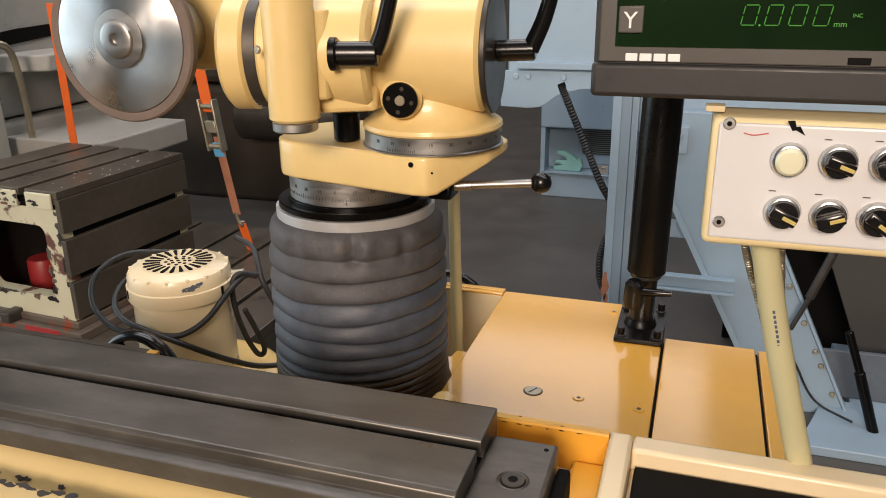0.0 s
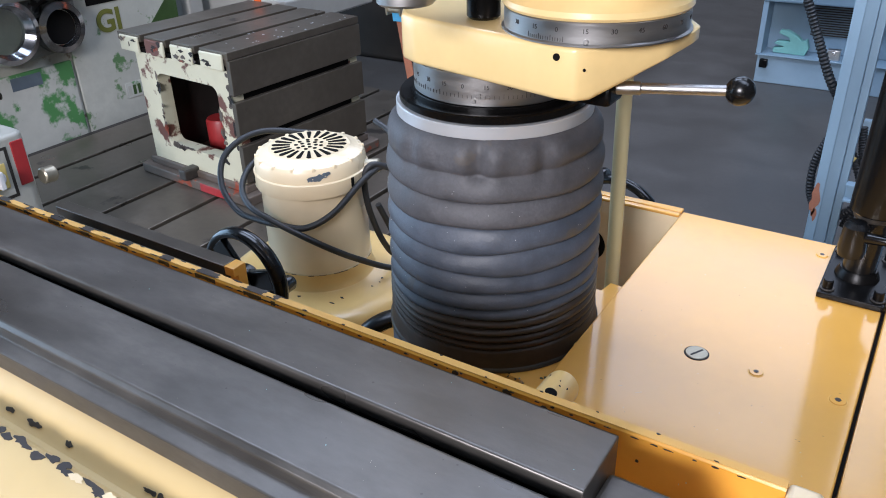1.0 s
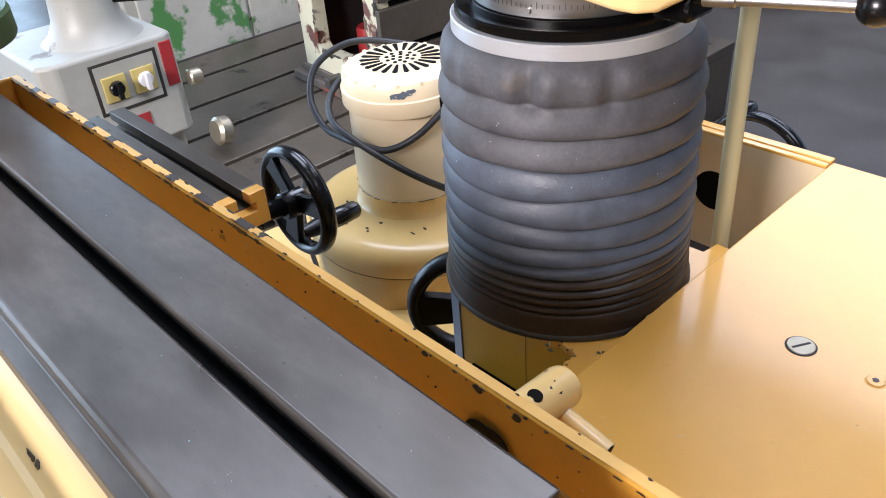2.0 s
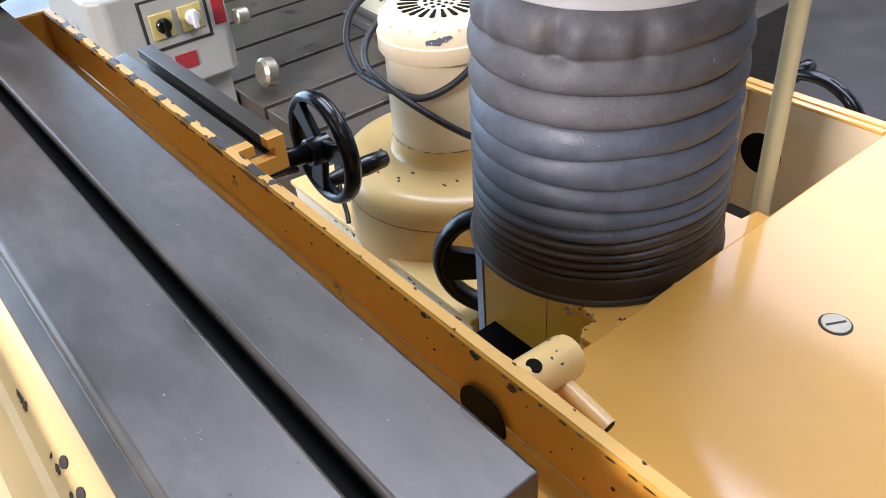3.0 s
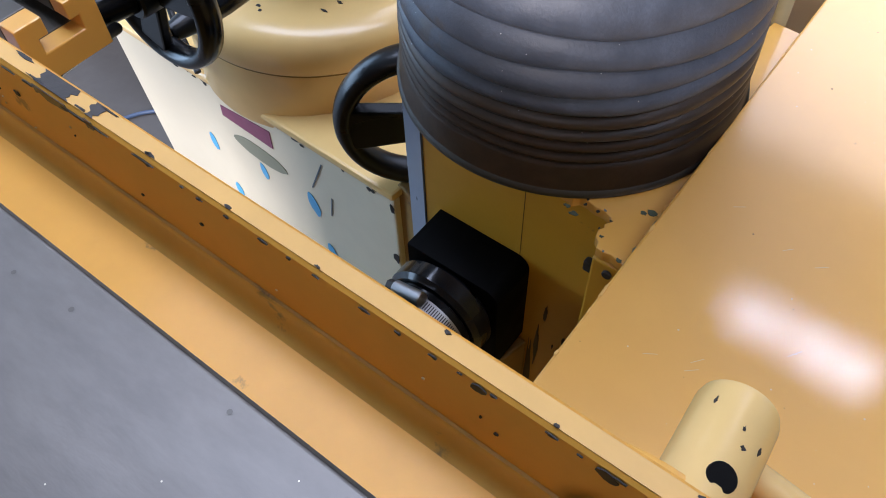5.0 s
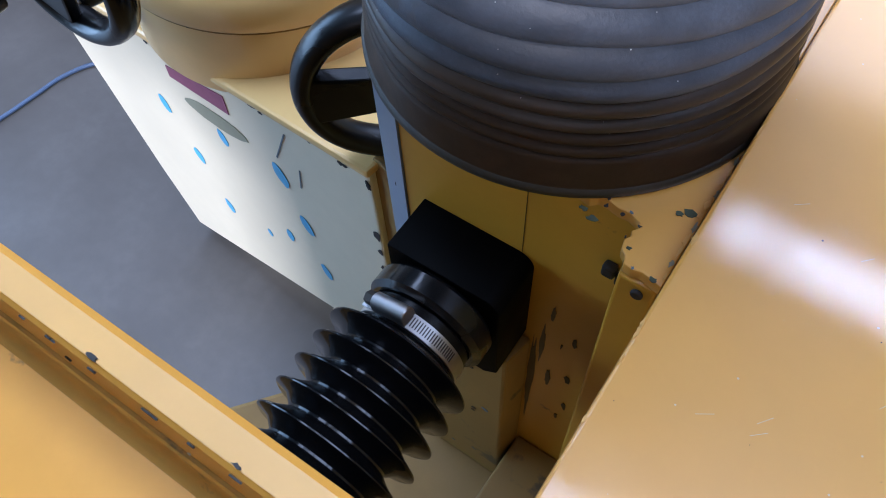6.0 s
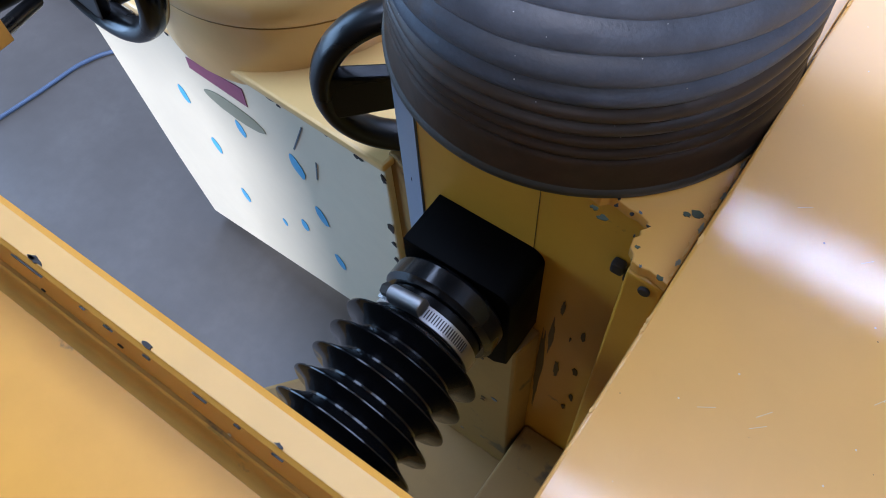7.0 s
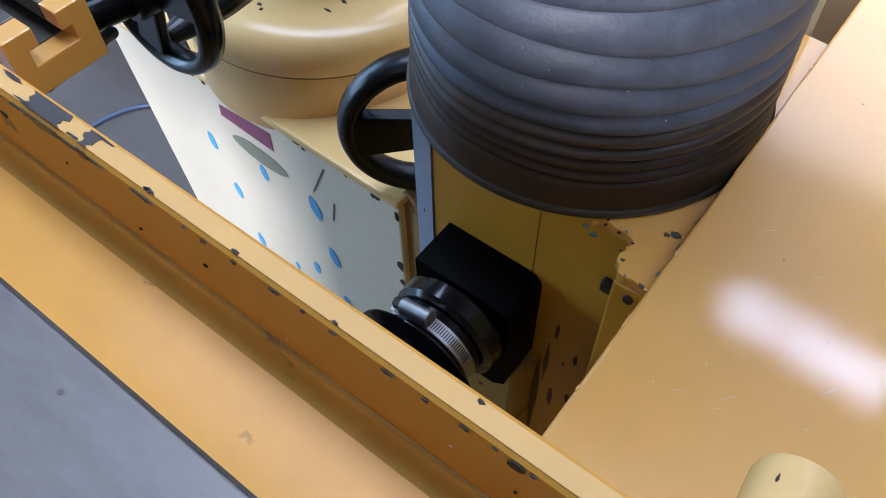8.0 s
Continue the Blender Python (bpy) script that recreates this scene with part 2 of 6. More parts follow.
def lathe(profile, steps=48, wobble=None):
    """Turns a profile of (radius, height) round the z axis; wobble(angle, height) is added to the radius."""
    bm = bmesh.new()
    rings = []
    for r, z in profile:
        if r < 1e-6:
            rings.append([bm.verts.new((0, 0, z))])
            continue
        ring = []
        for i in range(steps):
            a = 2 * math.pi * i / steps
            rr = r + (wobble(a, z) if wobble else 0)
            ring.append(bm.verts.new((rr * math.cos(a), rr * math.sin(a), z)))
        rings.append(ring)
    for a, b in zip(rings, rings[1:]):
        n = max(len(a), len(b))
        for i in range(n):
            quad = [a[i % len(a)], a[(i + 1) % len(a)], b[(i + 1) % len(b)], b[i % len(b)]]
            quad = list(dict.fromkeys(quad))
            if len(quad) > 2:
                bm.faces.new(quad)
    for ring in (rings[0], rings[-1]):
        if len(ring) > 2:
            bm.faces.new(ring)
    bmesh.ops.recalc_face_normals(bm, faces=bm.faces)
    for f in bm.faces:
        f.smooth = True
    return bm


def prism(outline, z0, z1, bev=0.0, seg=2):
    """An outline of (x, y) raised from z0 to z1."""
    bm = bmesh.new()
    lo = [bm.verts.new((x, y, z0)) for x, y in outline]
    hi = [bm.verts.new((x, y, z1)) for x, y in outline]
    n = len(outline)
    bm.faces.new(lo[::-1])
    bm.faces.new(hi)
    for i in range(n):
        bm.faces.new((lo[i], lo[(i + 1) % n], hi[(i + 1) % n], hi[i]))
    bmesh.ops.recalc_face_normals(bm, faces=bm.faces)
    bm.normal_update()
    for f in bm.faces:
        turns = [e.calc_face_angle(0) for e in f.edges]
        f.smooth = sum(0.01 < t < 0.5 for t in turns) > 0
    return rounded(bm, list(bm.edges), bev, seg)


def tube(points, radius, sides=12, smooth=6):
    """A round rod or cable along a smooth line through the points."""
    pts = [Vector(p) for p in points]
    line = []
    if smooth > 1 and len(pts) > 2:
        ext = [2 * pts[0] - pts[1], *pts, 2 * pts[-1] - pts[-2]]
        for i in range(1, len(ext) - 2):
            p0, p1, p2, p3 = ext[i - 1:i + 3]
            for k in range(smooth):
                t = k / smooth
                line.append(0.5 * (2 * p1 + (p2 - p0) * t + (2 * p0 - 5 * p1 + 4 * p2 - p3) * t * t + (3 * p1 - p0 - 3 * p2 + p3) * t ** 3))
        line.append(pts[-1])
    else:
        line = pts
    bm = bmesh.new()
    rings = []
    up = Vector((0.3, 0.2, 1)).normalized()
    for i, p in enumerate(line):
        d = (line[min(i + 1, len(line) - 1)] - line[max(i - 1, 0)]).normalized()
        a = d.cross(up)
        a = a.normalized() if a.length > 1e-4 else d.orthogonal().normalized()
        up = a.cross(d).normalized()
        r = radius(i / (len(line) - 1)) if callable(radius) else radius
        rings.append([bm.verts.new(p + r * (math.cos(2 * math.pi * k / sides) * a + math.sin(2 * math.pi * k / sides) * up)) for k in range(sides)])
    for a, b in zip(rings, rings[1:]):
        for k in range(sides):
            bm.faces.new((a[k], a[(k + 1) % sides], b[(k + 1) % sides], b[k]))
    bm.faces.new(rings[0][::-1])
    bm.faces.new(rings[-1])
    bmesh.ops.recalc_face_normals(bm, faces=bm.faces)
    for f in bm.faces:
        f.smooth = True
    return bm


def moved(bm, m):
    bm.transform(m)
    return bm


def joined(*bms):
    out = bmesh.new()
    for b in bms:
        me = bpy.data.meshes.new("t")
        b.to_mesh(me)
        out.from_mesh(me)
        bpy.data.meshes.remove(me)
        b.free()
    return out


def along(a, b):
    """The turn and shift that lay the z axis from a to b."""
    a, b = Vector(a), Vector(b)
    return Matrix.Translation(a) @ (b - a).to_track_quat("Z", "Y").to_matrix().to_4x4()


def cyl(a, b, r, steps=32, bev=0.0015, r2=None):
    h = (Vector(b) - Vector(a)).length
    r2 = r if r2 is None else r2
    bev = min(bev, h / 3, r / 3)
    return moved(lathe([(0, 0), (r - bev, 0), (r, bev), (r2, h - bev), (r2 - bev, h), (0, h)], steps), along(a, b))


def mesh_of(name, bm, material, crease=35):
    bm.normal_update()
    lim = math.cos(radians(crease))
    for e in bm.edges:
        if len(e.link_faces) == 2 and e.link_faces[0].normal.dot(e.link_faces[1].normal) < lim:
            e.smooth = False
    me = bpy.data.meshes.new(name)
    bm.to_mesh(me)
    bm.free()
    me.materials.append(material)
    return me


def thing(name, at, label, category, group="", kind=""):
    ob = new(name)
    ob.empty_display_size = 0.05
    ob.location = at
    return tagged(ob, label, category, group, kind)


def part(name, bm, material, parent, label="", crease=35):
    """A mesh in the world's measure, as one part of a thing or of a part."""
    ob = new(name, mesh_of(name, bm, material, crease))
    ob.parent = parent
    base = parent.matrix_basis.copy() if parent.parent is None else parent.parent.matrix_basis.copy()
    ob.matrix_parent_inverse = base.inverted() if parent.parent is None else Matrix.Identity(4)
    return tagged(ob, label)


def patch(cx, cy, rx, ry, seed, n=9, rough=0.35):
    """An uneven flat blot in the xy plane."""
    rnd = random.Random(seed)
    bm = bmesh.new()
    bm.faces.new([bm.verts.new((cx + rx * math.cos(2 * math.pi * i / n) * (1 + rnd.uniform(-rough, rough)),
                                cy + ry * math.sin(2 * math.pi * i / n) * (1 + rnd.uniform(-rough, rough)), 0)) for i in range(n)])
    bmesh.ops.recalc_face_normals(bm, faces=bm.faces)
    top = bmesh.ops.extrude_face_region(bm, geom=list(bm.faces))
    bmesh.ops.translate(bm, verts=[v for v in top["geom"] if isinstance(v, bmesh.types.BMVert)], vec=(0, 0, 0.0005))
    bmesh.ops.recalc_face_normals(bm, faces=bm.faces)
    return bm


def letters(body, size, m, depth=0.0006, bold=0.0):
    cu = bpy.data.curves.new("letters", "FONT")
    cu.body, cu.size, cu.extrude, cu.offset = body, size, depth, bold
    ob = bpy.data.objects.new("letters", cu)
    me = ob.to_mesh()
    bm = bmesh.new()
    bm.from_mesh(me)
    ob.to_mesh_clear()
    bpy.data.objects.remove(ob)
    bpy.data.curves.remove(cu)
    return moved(bm, m)


# ---------------------------------------------------------------- the hall
tagged(new("floor", mesh_of("floor", box(-8, 8, -7, 11, -0.1, 0, 0), FLOOR)), "dark grey worn concrete workshop floor", "floor", kind="structure")
wf = joined(box(-7.2, -0.35, -7.2, -7, 0, ROOF, 0), box(2.15, 8, -7.2, -7, 0, ROOF, 0), box(-0.35, 2.15, -7.2, -7, 0, 2.75, 0), box(-0.35, 2.15, -7.2, -7, 4.85, ROOF, 0))
tagged(new("wall_front", mesh_of("wall_front", wf, WALLM)), "grey workshop wall with a tall window opening", "wall", kind="structure")
for nm, b in (("wall_back", (-7.2, 8, 11, 11.2, 0, ROOF)), ("wall_right", (8, 8.2, -7, 11, 0, ROOF))):
    tagged(new(nm, mesh_of(nm, box(*b, 0), WALLM)), "plain grey workshop wall", "wall", kind="structure")
wl = joined(box(-7.2, -7, -7, -5.95, 0, ROOF, 0), box(-7.2, -7, 1.55, 11, 0, ROOF, 0), box(-7.2, -7, -5.95, 1.55, 4.55, ROOF, 0), box(-7.2, -7, -5.95, 1.55, 0, 0.25, 0))
tagged(new("wall_left", mesh_of("wall_left", wl, WALLM)), "grey workshop wall with a wide open doorway", "wall", kind="structure")


def roof():
    """The roof sheet with its skylights cut out, row by row."""
    rows, last, strips = sorted({(s[1], s[3]) for s in SKYLIGHTS}), -7.2, []
    for y, w in rows:
        h = w / 2 + 0.03
        strips.append(box(-7.2, 8.2, last, y - h, ROOF, ROOF + 0.1, 0))
        lx = -7.2
        for x, half in sorted((s[0], s[2] / 2 + 0.05) for s in SKYLIGHTS if s[1] == y):
            strips.append(box(lx, x - half, y - h, y + h, ROOF, ROOF + 0.1, 0))
            lx = x + half
        strips.append(box(lx, 8.2, y - h, y + h, ROOF, ROOF + 0.1, 0))
        last = y + h
    strips.append(box(-7.2, 8.2, last, 11.2, ROOF, ROOF + 0.1, 0))
    return joined(*strips)


tagged(new("ceiling", mesh_of("ceiling", roof(), ROOFM)), "grey sheet roof with skylight openings", "ceiling", kind="structure")


# ---------------------------------------------------------------- grinder: base, column, covers
grinder = thing("tool_grinder", (0, 0.1, 0), "beige painted tool and cutter grinder body with chipped edges", "grinder")
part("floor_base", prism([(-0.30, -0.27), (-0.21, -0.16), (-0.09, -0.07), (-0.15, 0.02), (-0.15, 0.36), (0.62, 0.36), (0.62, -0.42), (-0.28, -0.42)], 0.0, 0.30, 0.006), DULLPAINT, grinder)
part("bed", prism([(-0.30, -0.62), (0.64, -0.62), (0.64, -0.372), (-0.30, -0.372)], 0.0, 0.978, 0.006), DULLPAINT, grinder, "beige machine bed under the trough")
# cabinet: its front leans slightly away from the table's line
CAX, CAY, CTURN = -0.684, 0.018, math.atan2(-0.066, 0.527)
CABM = Matrix.Translation((CAX, CAY, 0)) @ Matrix.Rotation(CTURN, 4, "Z")


def cab_prism(outline, y0, y1, bev):
    """An outline of (along the cabinet's front, height), y0 to y1 behind the front."""
    bm = prism(outline, y0, y1, bev)
    bm.transform(CABM @ Matrix(((1, 0, 0, 0), (0, 0, 1, 0), (0, 1, 0, 0), (0, 0, 0, 1))))
    bmesh.ops.recalc_face_normals(bm, faces=bm.faces)
    return bm


def cab(x, z, lift=0.0006, turn=0):
    """A place on the cabinet's front, x in the world."""
    return CABM @ Matrix.Translation(((x - CAX) / math.cos(CTURN), -lift, z)) @ Matrix.Rotation(radians(90), 4, "X") @ Matrix.Rotation(radians(turn), 4, "Z")


cabinet = part("cabinet", cab_prism([(0.0, 0.03), (0.531, 0.238), (0.531, 0.646), (-0.108, 0.545), (-0.085, 0.42), (-0.037, 0.168)], 0, 0.42, 0.003), PALE, grinder, "pale cream side cabinet with blue paint drops")
part("cabinet_plinth", cab_prism([(0.05, 0.0), (0.531, 0.0), (0.531, 0.22), (0.05, 0.02)], 0.05, 0.40, 0.002), PALE, grinder)
part("cabinet_sill", cab_prism([(-0.112, 0.5448), (0.536, 0.6472), (0.536, 0.659), (-0.112, 0.5566)], -0.006, 0.43, 0.004), BASEPAINT, grinder)
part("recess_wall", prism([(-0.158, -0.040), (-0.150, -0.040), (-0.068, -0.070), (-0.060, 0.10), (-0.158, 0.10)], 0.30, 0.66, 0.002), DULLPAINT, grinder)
col_out = [(-0.066, -0.102), (0.104, -0.102), (0.104, -0.138), (0.126, -0.138), (0.126, 0.138), (0.1045, 0.139), (0.1010, 0.116), (-0.072, 0.110), (-0.072, -0.058), (-0.099, -0.064), (-0.099, -0.083)]
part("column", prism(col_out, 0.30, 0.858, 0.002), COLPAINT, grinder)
ledge = [(-0.066, -0.1085), (0.020, -0.1092), (0.052, -0.1085), (0.066, -0.1092), (0.0715, -0.1105), (0.0755, -0.1065), (0.080, -0.1062), (0.0875, -0.1078), (0.0940, -0.1075), (0.1005, -0.1098), (0.1018, -0.1130), (0.0992, -0.1165), (0.1008, -0.1192), (0.0985, -0.1228), (0.0998, -0.1285), (0.1035, -0.1318), (0.1048, -0.1362), (0.1100, -0.1372), (0.1150, -0.1358), (0.127, -0.1385)]
part("column_top", prism(ledge + [(0.127, 0.1400), (0.1035, 0.1420), (0.1000, 0.1180), (-0.072, 0.1120), (-0.100, -0.060), (-0.100, -0.086)], 0.8585, 0.867, 0.0008), PAINT, grinder, "cream ledge with a broken edge")
for k, (x, y, q) in enumerate(((0.079, -0.1215, 0.0045), (0.0715, -0.118, 0.0035), (0.1205, -0.0905, 0.0055), (0.1155, -0.094, 0.003), (0.122, -0.137, 0.004), (0.103, -0.127, 0.0025))):
    part("flake", moved(patch(0, 0, q * 0.65, q * 0.4, k + 400, 11, 0.45), Matrix.Translation((x, y, 0.8671))), PRIMER, grinder)
rl = random.Random(31)
for k in range(12):
    y = -0.132 + 0.0085 * k
    part("ledge_wear", moved(patch(0, 0, rl.uniform(0.0006, 0.0014), rl.uniform(0.002, 0.005), k + 500, 12, 0.5), Matrix.Translation((0.1262 + rl.uniform(-0.001, 0.0004), y, 0.86715 + 0.00003 * k))), (RIMPAINT, OLIVE, RIMPAINT)[k % 3], grinder)
for k in (0, 1, 3, 5, 8, 12):
    x, y = ledge[5 + k]
    part("ledge_wear", moved(patch(0, 0, rl.uniform(0.0005, 0.0016), rl.uniform(0.0005, 0.0014), k + 530, 10, 0.5), Matrix.Translation((x, y + 0.0008, 0.86716))), CHIP if k % 3 else SLATE, grinder)
# Pedestal and recess floor wear the shade-darkened paint.
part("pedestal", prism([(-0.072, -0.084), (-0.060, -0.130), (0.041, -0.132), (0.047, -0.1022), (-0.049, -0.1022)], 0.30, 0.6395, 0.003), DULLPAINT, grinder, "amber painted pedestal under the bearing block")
part("recess_floor", prism([(0.0472, -0.1022), (0.1300, -0.1022), (0.1300, -0.3715), (0.0415, -0.3715)], 0.30, 0.390, 0.003), DULLPAINT, grinder, "stained floor of the recess, darkened for shade")
part("seam", box(0.0302, 0.0306, -0.1023, -0.1015, 0.45, 0.856, 0), CHIP, grinder)
part("side_strip", prism([(-0.0996, -0.0842), (-0.0664, -0.1034), (-0.0652, -0.1022), (-0.0984, -0.0828)], 0.45, 0.858, 0), STRIP, grinder, "grey chamfer strip of the column")

part("cover_body", joined(box(0.131, 0.4255, -0.318, 0.368, 0.40, 0.874, 0.003), box(0.4256, 0.600, -0.318, 0.247, 0.40, 0.874, 0.003)), PAINT, grinder)
part("cover_panel", prism([(0.1285, -0.320), (0.4235, -0.320), (0.4235, 0.371), (0.1285, 0.371)], 0.8745, 0.884, 0.002), PAINT, grinder, "smooth beige sheet cover with flat screws")
part("cover_panel", prism([(0.4275, -0.320), (0.5665, -0.320), (0.5665, 0.250), (0.4275, 0.250)], 0.8745, 0.884, 0.002), PAINT, grinder)
part("cover_panel", prism([(0.5705, -0.320), (0.602, -0.320), (0.602, 0.246), (0.5705, 0.246)], 0.8745, 0.884, 0.002), PAINT, grinder)
part("cover_gap", box(0.4238, 0.4272, -0.318, 0.246, 0.8742, 0.8765, 0), SLOT, grinder)
part("cover_gap", box(0.5668, 0.5702, -0.318, 0.246, 0.8742, 0.8765, 0), SLOT, grinder)


def screw_head(x, y, r, slot):
    s = part("screw", cyl((x, y, 0.8838), (x, y, 0.8856), r, 28, 0.0006), ZINC if slot else PAINT, grinder)
    if slot:
        part("screw_slot", moved(box(-r * 0.75, r * 0.75, -r * 0.1, r * 0.1, 0, 0.0006, 0), pose(x, y, 0.8852, 0, 0, 60)), CHIP, s)
        part("screw_rim", cyl((x, y, 0.8837), (x, y, 0.8846), r * 1.12, 28, 0.0003), CHIP, s)
    else:
        part("screw_socket", cyl((x, y, 0.8854), (x, y, 0.8860), r * 0.40, 6, 0.0001), DARKSTEEL, s)
        part("screw_rim", cyl((x, y, 0.8837), (x, y, 0.8844), r * 1.15, 28, 0.0002), RIMPAINT, s)


screw_head(0.256, 0.018, 0.0125, True)
screw_head(0.322, 0.016, 0.0075, False)
screw_head(0.406, 0.010, 0.0085, False)
screw_head(0.336, 0.330, 0.0075, False)

# tray behind the column
tray = part("rear_tray", box(-0.062, 0.128, 0.358, 0.376, 0.66, 0.880, 0.003), CREAM, grinder, "cream sheet tray with a rolled double rim")
part("tray_side", box(-0.066, -0.050, 0.1105, 0.358, 0.66, 0.880, 0.003), CREAM, tray)
part("tray_floor", box(-0.0498, 0.1305, 0.1165, 0.3578, 0.66, 0.70, 0.002), CREAM, tray)
part("tray_rim", box(-0.066, 0.128, 0.352, 0.362, 0.8805, 0.886, 0.002), PAINT, tray)
part("tray_rim", box(-0.066, 0.128, 0.366, 0.380, 0.8805, 0.886, 0.002), PAINT, tray)
part("tray_port", cyl((-0.018, 0.3570, 0.795), (-0.018, 0.3605, 0.795), 0.030, 32, 0.0005), SLOT, tray, "round black opening")
part("tray_mat", box(-0.045, 0.125, 0.1168, 0.352, 0.7003, 0.706, 0.002), CHIP, tray)
part("pole", cyl((0.1039, 0.1525, 0.7063), (0.0950, 0.1515, 1.1985), 0.0095, 20, 0.001), PIPE, grinder, "pale green-grey upright pipe")

ru = random.Random(64)
for nm, mt, n, lo, hi in (("cover_dust", CHIPLIGHT, 60, 0.0002, 0.0006), ("cover_speck", CHIP, 26, 0.0002, 0.0007)):
    bm = bmesh.new()
    for k in range(n):
        bmesh.ops.create_circle(bm, cap_ends=True, segments=7, radius=ru.uniform(lo, hi), matrix=Matrix.Translation((ru.uniform(0.135, 0.415), ru.uniform(-0.30, 0.20), 0.88415)))
    tagged(part(nm, bm, mt, grinder), kind="stuff")
for k in range(7):
    part("scratch", moved(box(-0.00012, 0.00012, -ru.uniform(0.003, 0.008), 0.003, 0, 0.0001, 0), pose(ru.uniform(0.16, 0.36), ru.uniform(-0.20, 0.05), 0.8841, 0, 0, ru.uniform(-70, -30))), CHIPLIGHT, grinder)
for k in range(9):
    part("edge_chip", moved(patch(0, 0, ru.uniform(0.0004, 0.0012), ru.uniform(0.0015, 0.004), k + 610, 10, 0.5), Matrix.Translation((0.1294, ru.uniform(-0.28, 0.10), 0.88412))), RIMPAINT, grinder)

# marks on the cabinet front
part("decal", moved(prism([(-0.062, -0.022), (0.052, -0.006), (0.054, 0.026), (-0.060, -0.002)], 0, 0.0006, 0), cab(-0.437, 0.561)), PINK, cabinet, "faded purple decal")
part("decal", moved(patch(0, 0, 0.061, 0.015, 4, 24, 0.04), cab(-0.425, 0.517, turn=9)), OLIVE, cabinet, "grey-green oval decal")
rb = random.Random(5)
for x, z, s in ((-0.557, 0.448, 0.017), (-0.427, 0.481, 0.015), (-0.527, 0.363, 0.017), (-0.318, 0.502, 0.021), (-0.504, 0.259, 0.016), (-0.298, 0.415, 0.019), (-0.350, 0.339, 0.014), (-0.407, 0.286, 0.009), (-0.287, 0.312, 0.017)):
    part("paint_drop", moved(patch(0, 0, s * 0.5, s * 0.95, int(-x * 1000), 14, 0.10), cab(x, z, turn=8 + rb.uniform(-10, 10))), BLUEINK, cabinet)
for k in range(16):
    x = rb.uniform(-0.62, -0.17)
    part("paint_chip", moved(patch(0, 0, rb.uniform(0.002, 0.007), rb.uniform(0.0015, 0.003), k, 8), cab(x, 0.6435 + (x + 0.157) * 0.159 - rb.uniform(0, 0.008), turn=9)), CHIP, cabinet)
part("scratch", moved(box(-0.001, 0.001, -0.035, 0.035, 0, 0.0005, 0), cab(-0.297, 0.572, turn=-26)), SLATE, cabinet)
part("scratch", moved(box(-0.001, 0.001, -0.02, 0.02, 0, 0.0005, 0), cab(-0.278, 0.530, turn=-12)), SLATE, cabinet)

for k in range(11):
    z = 0.30 + 0.34 * (rb.random() ** 0.5) + rb.uniform(-0.006, 0.006)
    part("paint_chip", moved(patch(0, 0, rb.uniform(0.002, 0.005), rb.uniform(0.003, 0.009), k + 70, 9, 0.45), cab(-0.1615 + rb.uniform(-0.002, 0.002), z)), CHIP, cabinet)
for k in range(14):
    part("paint_chip", moved(patch(0, 0, rb.uniform(0.0008, 0.0022), rb.uniform(0.0006, 0.0014), k + 120, 9, 0.45), Matrix.Translation((rb.uniform(-0.045, 0.100), -0.1105 + rb.uniform(-0.001, 0.001), 0.8671))), CHIP, grinder)
for k in range(5):
    part("oil_mark", moved(patch(0, 0, rb.uniform(0.001, 0.003), rb.uniform(0.003, 0.009), k + 160, 9, 0.45), Matrix.Translation((rb.uniform(0.05, 0.10), -0.1024, rb.uniform(0.50, 0.74))) @ Matrix.Rotation(radians(90), 4, "X")), GRIMESHADE, grinder)
for k in range(9):
    part("oil_mark", moved(patch(0, 0, rb.uniform(0.0012, 0.004), rb.uniform(0.0012, 0.004), k + 180, 10, 0.5), Matrix.Translation((rb.uniform(-0.03, 0.036), -0.1322, rb.uniform(0.33, 0.60))) @ Matrix.Rotation(radians(90), 4, "X")), (GRIMESHADE, SLATE)[k % 2], grinder)

# Tall brown streaks: oil stains plus the recess's shade beside the pedestal.
for k, (x, z, rx, rz) in enumerate(((0.050, 0.560, 0.0030, 0.085), (0.056, 0.640, 0.0022, 0.030), (0.061, 0.700, 0.0016, 0.012), (0.066, 0.585, 0.0024, 0.016))):
    part("oil_mark", moved(patch(0, 0, rx, rz, k + 240, 26, 0.30), Matrix.Translation((x, -0.10235 - 0.00004 * k, z)) @ Matrix.Rotation(radians(90), 4, "X")), STAINSHADE, grinder)

# bracket that carries the feed screw, gaiter and clamp
GX, GZ = -0.008, 0.716
# block: an outline of (x, height) with one round shoulder, drawn out from the column's face
block_out = [(-0.050, 0.655), (-0.050, 0.7605)] + [(0.028 + 0.013 * math.sin(radians(15 * k)), 0.7475 + 0.013 * math.cos(radians(15 * k))) for k in range(7)] + [(0.041, 0.650), (0.030, 0.640), (-0.036, 0.640)]
block_bm = prism(block_out, -0.1018, -0.147, 0.0)
block_bm.transform(Matrix(((1, 0, 0, 0), (0, 0, 1, 0), (0, 1, 0, 0), (0, 0, 0, 1))))
bmesh.ops.recalc_face_normals(block_bm, faces=block_bm.faces)
bracket = part("bearing_block", rounded(block_bm, [e for e in block_bm.edges if e.calc_face_angle(0) > 0.6], 0.0012), BLOCKPAINT, grinder, "black painted bearing block")
part("collar", cyl((GX, -0.1482, GZ), (GX, -0.170, GZ), 0.047, 56, 0.004), BLACK, bracket)
part("collar", cyl((GX, -0.170, GZ), (GX, -0.184, GZ), 0.0395, 56, 0.001), BLACKPAINT, bracket)
